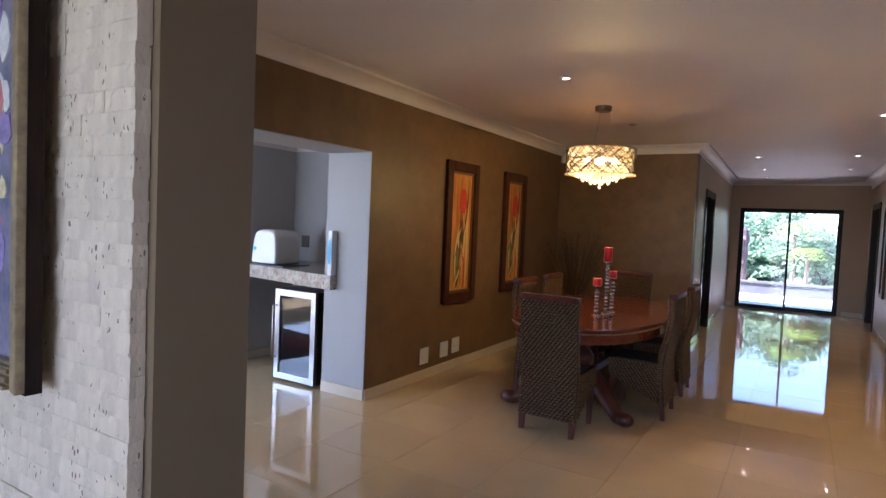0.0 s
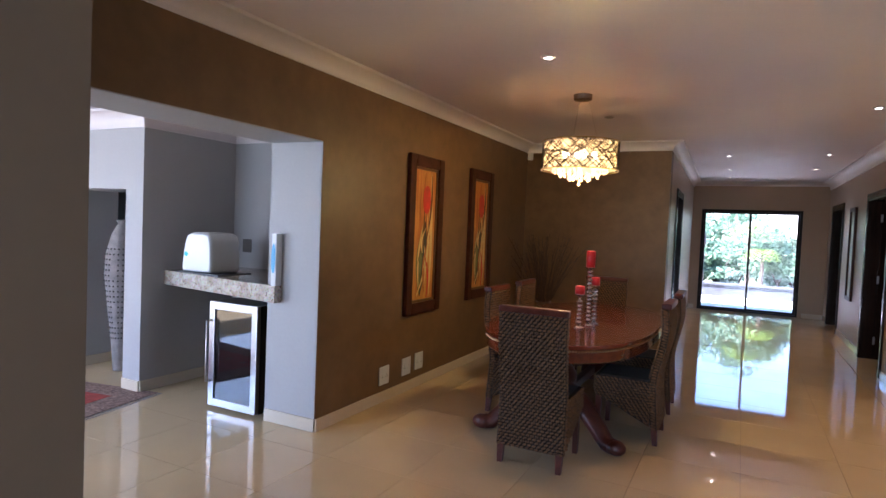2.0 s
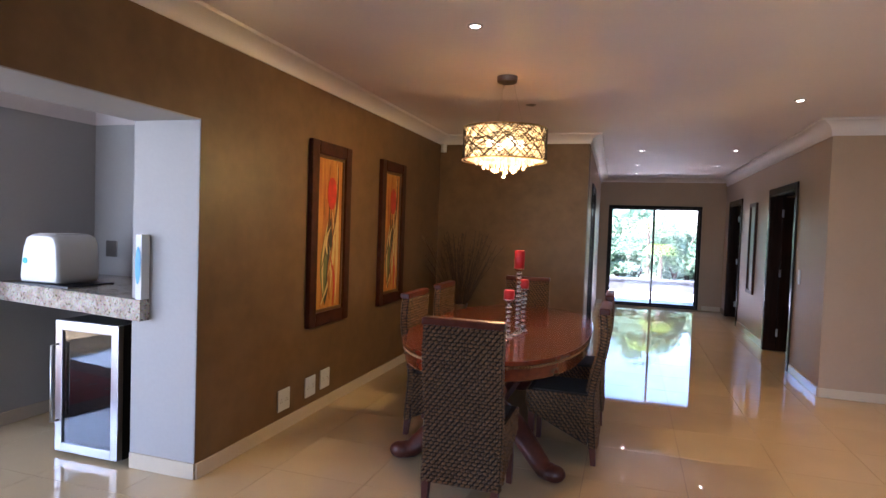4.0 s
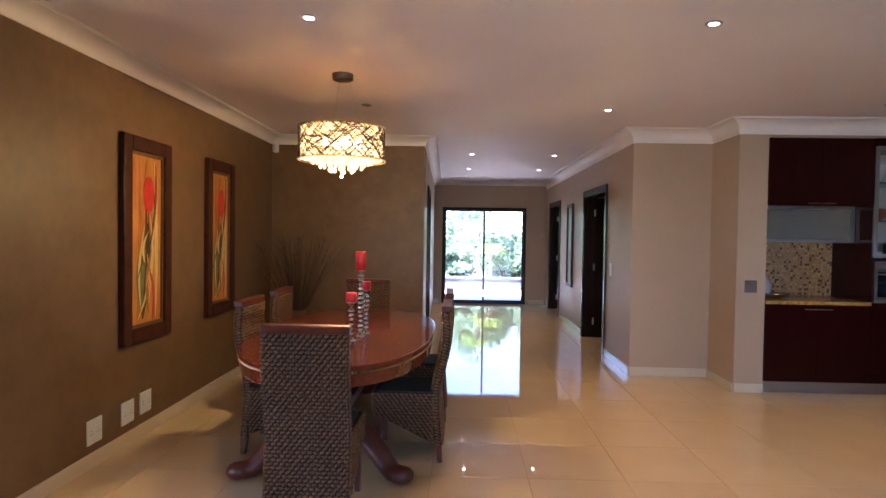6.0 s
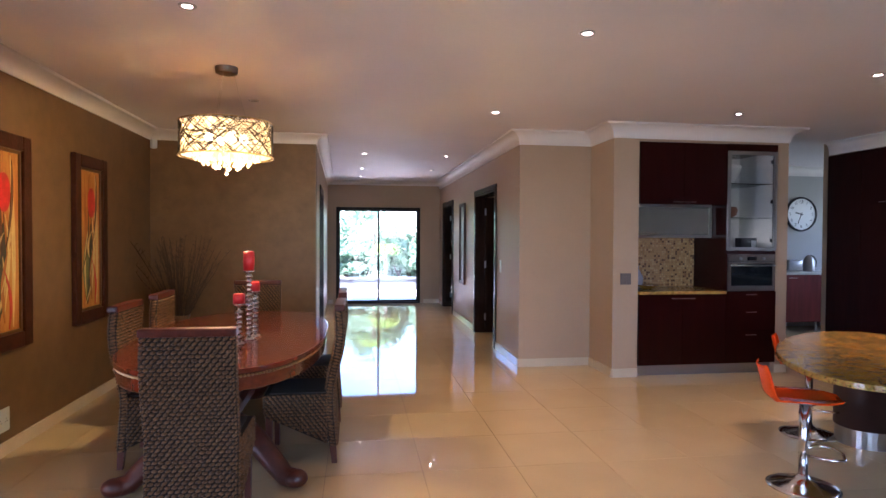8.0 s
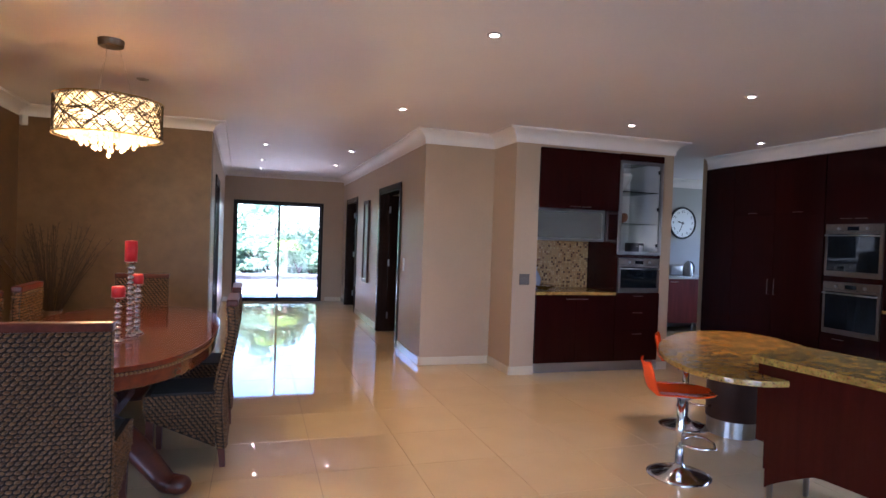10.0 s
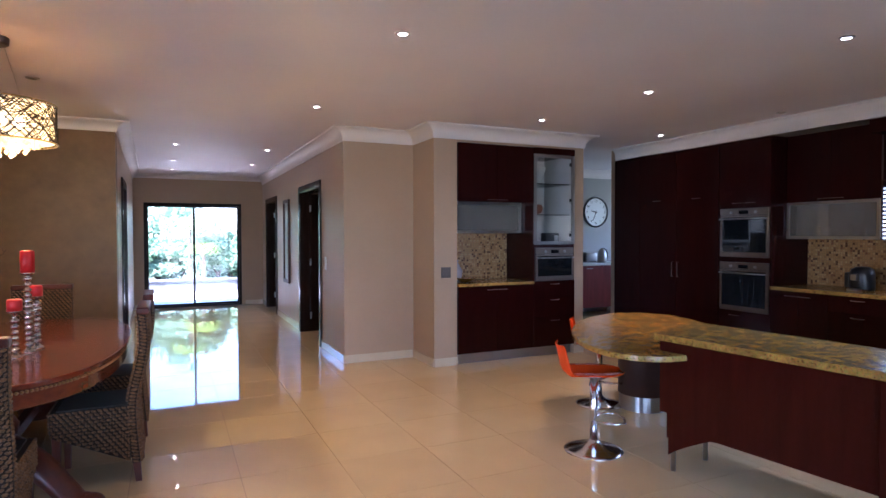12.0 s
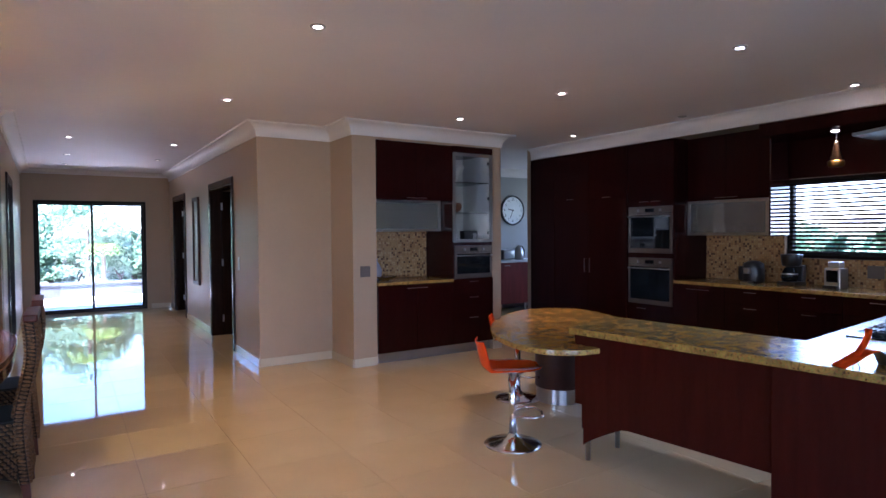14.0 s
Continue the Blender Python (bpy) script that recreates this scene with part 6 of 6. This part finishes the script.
for k in range(120):
    x, z = rnd.uniform(-0.28, 0.29), rnd.uniform(0.16, PH - 0.2)
    a, b = rnd.uniform(0.012, 0.035), rnd.uniform(0.02, 0.06)
    out = [(x + a * math.cos(t) * rnd.uniform(0.8, 1.2), z + b * math.sin(t) * rnd.uniform(0.8, 1.2)) for t in [math.tau * i / 14 for i in range(14)]]
    bm = bmesh.new()
    hi = [bm.verts.new((p, -0.0165 - 0.00003 * k, q)) for p, q in out]
    lo = [bm.verts.new((p, -0.0155, q)) for p, q in out]
    bm.faces.new(hi)
    for i in range(14):
        bm.faces.new((hi[i - 1], hi[i], lo[i], lo[i - 1]))
    bmesh.ops.recalc_face_normals(bm, faces=bm.faces[:])
    part("brush_dab", bm, FLOWERS[k % 5], cv)

# ---- garden outside the glass ----
bm = box(-400, 400, -400, 400, -0.5, -0.16)
tagged(part("ground", bm, GRASSY), "garden ground around the house", "ground", kind="structure")
bm = box(-6, 6, 14.09, 17.6, -0.159, -0.03)
tagged(part("terrace_pavement", bm, PAVE), "pale sunlit paving outside the glass door", "paving", kind="structure")
bm = box(-6, 6, 17.6, 17.85, -0.159, 0.26)
box(-6, 6, 17.55, 17.9, 0.26, 0.31, 0.01, bm)
tagged(part("planter_wall", bm, LOWWALL), "low dark planter wall along the terrace", "low wall", kind="structure")
bm = box(-6, 6, 17.85, 19.2, -0.159, 0.22)
tagged(part("planting_bed", bm, PAVE), "pale gravel planting bed", "planting bed", kind="structure")


def leafy(bm, cx, cy, cz, rx, ry, rz, count, size, rnd):
    """Small folded leaves scattered through a mass of foliage."""
    for _ in range(count):
        while True:
            p = Vector((rnd.uniform(-1, 1), rnd.uniform(-1, 1), rnd.uniform(-1, 1)))
            if 0.35 < p.length < 1:
                break
        c = Vector((cx + p.x * rx, cy + p.y * ry, cz + p.z * rz))
        d = Vector((rnd.uniform(-1, 1), rnd.uniform(-1, 1), rnd.uniform(-0.6, 0.8))).normalized() * size * rnd.uniform(0.6, 1.4)
        s = d.cross(Vector((rnd.uniform(-1, 1), rnd.uniform(-1, 1), rnd.uniform(-1, 1)))).normalized() * size * 0.42
        up = d.cross(s).normalized() * size * 0.15
        a, b, e, f = bm.verts.new(c - d), bm.verts.new(c + s + up), bm.verts.new(c + d), bm.verts.new(c - s + up)
        bm.faces.new((a, b, e))
        bm.faces.new((a, e, f))


def shrub(x, y, h, w, seed, label, mat=LEAF, size=0.07, count=900, z=0.0):
    rnd = random.Random(seed)
    ob = thing("shrub", (x, y, z), label, "shrub", "garden shrubs")
    bm = bmesh.new()
    for k in range(5):
        a = rnd.uniform(0, math.tau)
        tube([(0, 0, 0), (0.2 * w * math.cos(a), 0.2 * w * math.sin(a), 0.4 * h), (0.5 * w * math.cos(a), 0.4 * w * math.sin(a), 0.85 * h)], 0.03, 6, bm, taper=0.3)
    part("stems", bm, BARK, ob)
    bm = bmesh.new()
    for k in range(9):
        leafy(bm, rnd.uniform(-0.5, 0.5) * w, rnd.uniform(-0.35, 0.35) * w, h * rnd.uniform(0.25, 0.85), w * rnd.uniform(0.3, 0.5), w * rnd.uniform(0.25, 0.4), h * rnd.uniform(0.18, 0.32), count // 9, size, rnd)
    part("foliage", bm, mat, ob)
    return ob


n = 0
for row, (y, h) in enumerate(((19.3, 1.5), (20.4, 2.4), (22.0, 3.2))):
    for k in range(8):
        n += 1
        shrub(-5.6 + 1.6 * k + 0.5 * (row % 2), y + 0.25 * math.sin(k * 2.1), h * (0.85 + 0.25 * math.sin(k * 3.7 + row)), 1.25 + 0.15 * row, 40 + n, "dense green garden shrub behind the terrace", count=2600, size=0.095, z=0.2 if row == 0 else -0.16)
for k in range(7):
    n += 1
    shrub(11.5 + 0.8 * (k % 2), 2.5 + 1.5 * k, 1.85 + 0.35 * math.sin(k * 1.9), 1.2, 90 + n, "green shrub outside the kitchen window", count=2000, size=0.10, z=-0.16)


def young_palm(x, y, up, count, seed):
    """A slim trunk with a tuft of feathered fronds."""
    palm = thing("palm", (x, y, 0.2), "young palm with yellow-green fronds", "palm", "garden palms")
    part("trunk", tube([(0, 0, 0), (0.02, 0, up * 0.5), (0.0, 0.02, up)], 0.06, 8, taper=0.7), BARK, palm)
    rnd = random.Random(seed)
    for k in range(count):
        a, reach = math.tau * k / count + rnd.uniform(-0.2, 0.2), rnd.uniform(0.36, 0.58)
        spine = [(reach * t * math.cos(a), reach * t * math.sin(a), up + 0.62 * t - 0.72 * t * t) for t in [i / 8 for i in range(9)]]
        bm = tube(spine, 0.008, 5, taper=0.4)
        for i in range(1, 9):
            p = Vector(spine[i])
            d = (p - Vector(spine[i - 1])).normalized()
            s = d.cross(Vector((0, 0, 1))).normalized()
            for sg in (-1, 1):
                tip = p + (s * sg * 0.9 + d * 0.5 + Vector((0, 0, -0.25))).normalized() * 0.17
                bm.faces.new((bm.verts.new(p - d * 0.03), bm.verts.new(p + d * 0.03), bm.verts.new(tip)))
        part("frond", bm, PALMLEAF, palm)


young_palm(0.35, 18.7, 0.9, 14, 11)
young_palm(0.02, 19.1, 1.55, 9, 12)
# carved wooden post, a plain upright shape
bm = bmesh.new()
outline = [(0.17, 0.0), (0.18, 0.3), (0.15, 0.5), (0.19, 0.75), (0.16, 0.95), (0.2, 1.2), (0.17, 1.45), (0.10, 1.55)]
lathe(outline, 14, bm)
box(-0.05, 0.05, -0.26, -0.12, 0.75, 1.2, 0.02, bm)
box(-0.13, 0.13, -0.22, -0.12, 1.18, 1.28, 0.02, bm)
box(-0.10, 0.10, -0.22, -0.12, 0.52, 0.6, 0.02, bm)
totem = tagged(part("carved_post", bm, TOTEM), "weathered dark carved wooden garden post", "sculpture")
totem.matrix_basis = pose(-1.25, 18.55, 0.2)
par = thing("parasol", (12.5, 5.4, -0.16), "grey garden parasol outside the kitchen window", "parasol")
part("pole", tube([(0, 0, 0), (0, 0, 2.0)], 0.025, 8), STEEL, par)
part("canopy", lathe([(1.3, 1.72), (1.31, 1.74), (0.1, 2.05), (0.02, 2.07)], 10), CLAY, par)

# ---- floor tiles, stones: many small pieces last ----
bm = box(-8.2, 8.75, -4.2, 14.085, -0.15, -0.004)
floor = tagged(part("floor", bm, GROUT), "floor of large polished cream porcelain tiles", "floor", kind="structure")
PITCH, GAP = 0.60, 0.003
near_tile = bpy.data.meshes.new("tile")
bm = box(-PITCH / 2 + GAP / 2, PITCH / 2 - GAP / 2, -PITCH / 2 + GAP / 2, PITCH / 2 - GAP / 2, -0.009, 0.0, 0.0)
bm.to_mesh(near_tile)
bm.free()
near_tile.materials.append(TILE)
rest = bmesh.new()
for i in range(-14, 15):
    for j in range(-14, 18):
        x, y = 1.11 - 0.30 + PITCH * i, 4.04 - 0.30 + PITCH * j
        if not (-8.2 < x < 8.7 and -4.1 < y < 14.0):
            continue
        if -2.85 < x < 2.5 and 1.2 < y < 13.9 or 2.5 < x < 5.3 and 2.3 < y < 7.5:
            ob = new("tile", near_tile)
            ob.location, ob.parent = (x, y, 0), floor
        else:
            box(x - PITCH / 2 + GAP / 2, x + PITCH / 2 - GAP / 2, y - PITCH / 2 + GAP / 2, y + PITCH / 2 - GAP / 2, -0.009, 0.0, bm=rest)
tagged(part("tile_field", rest, TILE, floor), kind="stuff")

# stone cladding on the wall end, laid in courses
STONEW = bpy.data.objects["wall_stone_core"]
rnd = random.Random(21)


def split_stone(length, height, depth, seed):
    """One rough-faced stone with a crumbly front."""
    r = random.Random(seed)
    bm = bmesh.new()
    nx, nz = 7, 3
    front = []
    for i in range(nx + 1):
        col = []
        chisel = r.uniform(-0.005, 0.003)
        for j in range(nz + 1):
            edge = i in (0, nx) or j in (0, nz)
            d = depth + (r.uniform(-0.0012, 0.0008) if edge else chisel + r.uniform(-0.0016, 0.0018))
            col.append(bm.verts.new((length * i / nx, -d, height * j / nz)))
        front.append(col)
    for i in range(nx):
        for j in range(nz):
            bm.faces.new((front[i][j], front[i + 1][j], front[i + 1][j + 1], front[i][j + 1]))
    loop = [front[i][0] for i in range(nx + 1)] + [front[nx][j] for j in range(1, nz + 1)] + [front[i][nz] for i in range(nx - 1, -1, -1)] + [front[0][j] for j in range(nz - 1, 0, -1)]
    back = [bm.verts.new((v.co.x, 0.0, v.co.z)) for v in loop]
    for i in range(len(loop)):
        bm.faces.new((loop[i - 1], loop[i], back[i], back[i - 1]))
    bmesh.ops.recalc_face_normals(bm, faces=bm.faces[:])
    me = bpy.data.meshes.new("stone")
    bm.to_mesh(me)
    bm.free()
    me.materials.append(STONE)
    return me


COURSE = 0.0455
LENGTHS = (0.11, 0.15, 0.2, 0.27)
shapes = {(L, v): split_stone(L - 0.0003, COURSE - 0.0003, 0.034, i * 7 + v) for i, L in enumerate(LENGTHS) for v in range(4)}
count = 0
far = bmesh.new()
for row in range(59):
    x = -0.914 + rnd.uniform(-0.0015, 0.0015)
    z = row * COURSE
    if z + COURSE > H:
        break
    while x > -2.80:
        L = rnd.choice(LENGTHS)
        if x > -1.55:
            ob = new("stone", shapes[(L, rnd.randrange(4))])
            ob.matrix_basis, ob.parent = pose(x - L, 0.614 - rnd.uniform(0, 0.003), z), STONEW
            count += 1
        else:
            own = box(max(-2.815, x - L), x - 0.0012, 0.614 - 0.03 - rnd.uniform(0, 0.006), 0.614, z, z + COURSE - 0.001, bm=far)
        x -= L
tagged(part("stone_field", far, STONE, STONEW), kind="stuff")
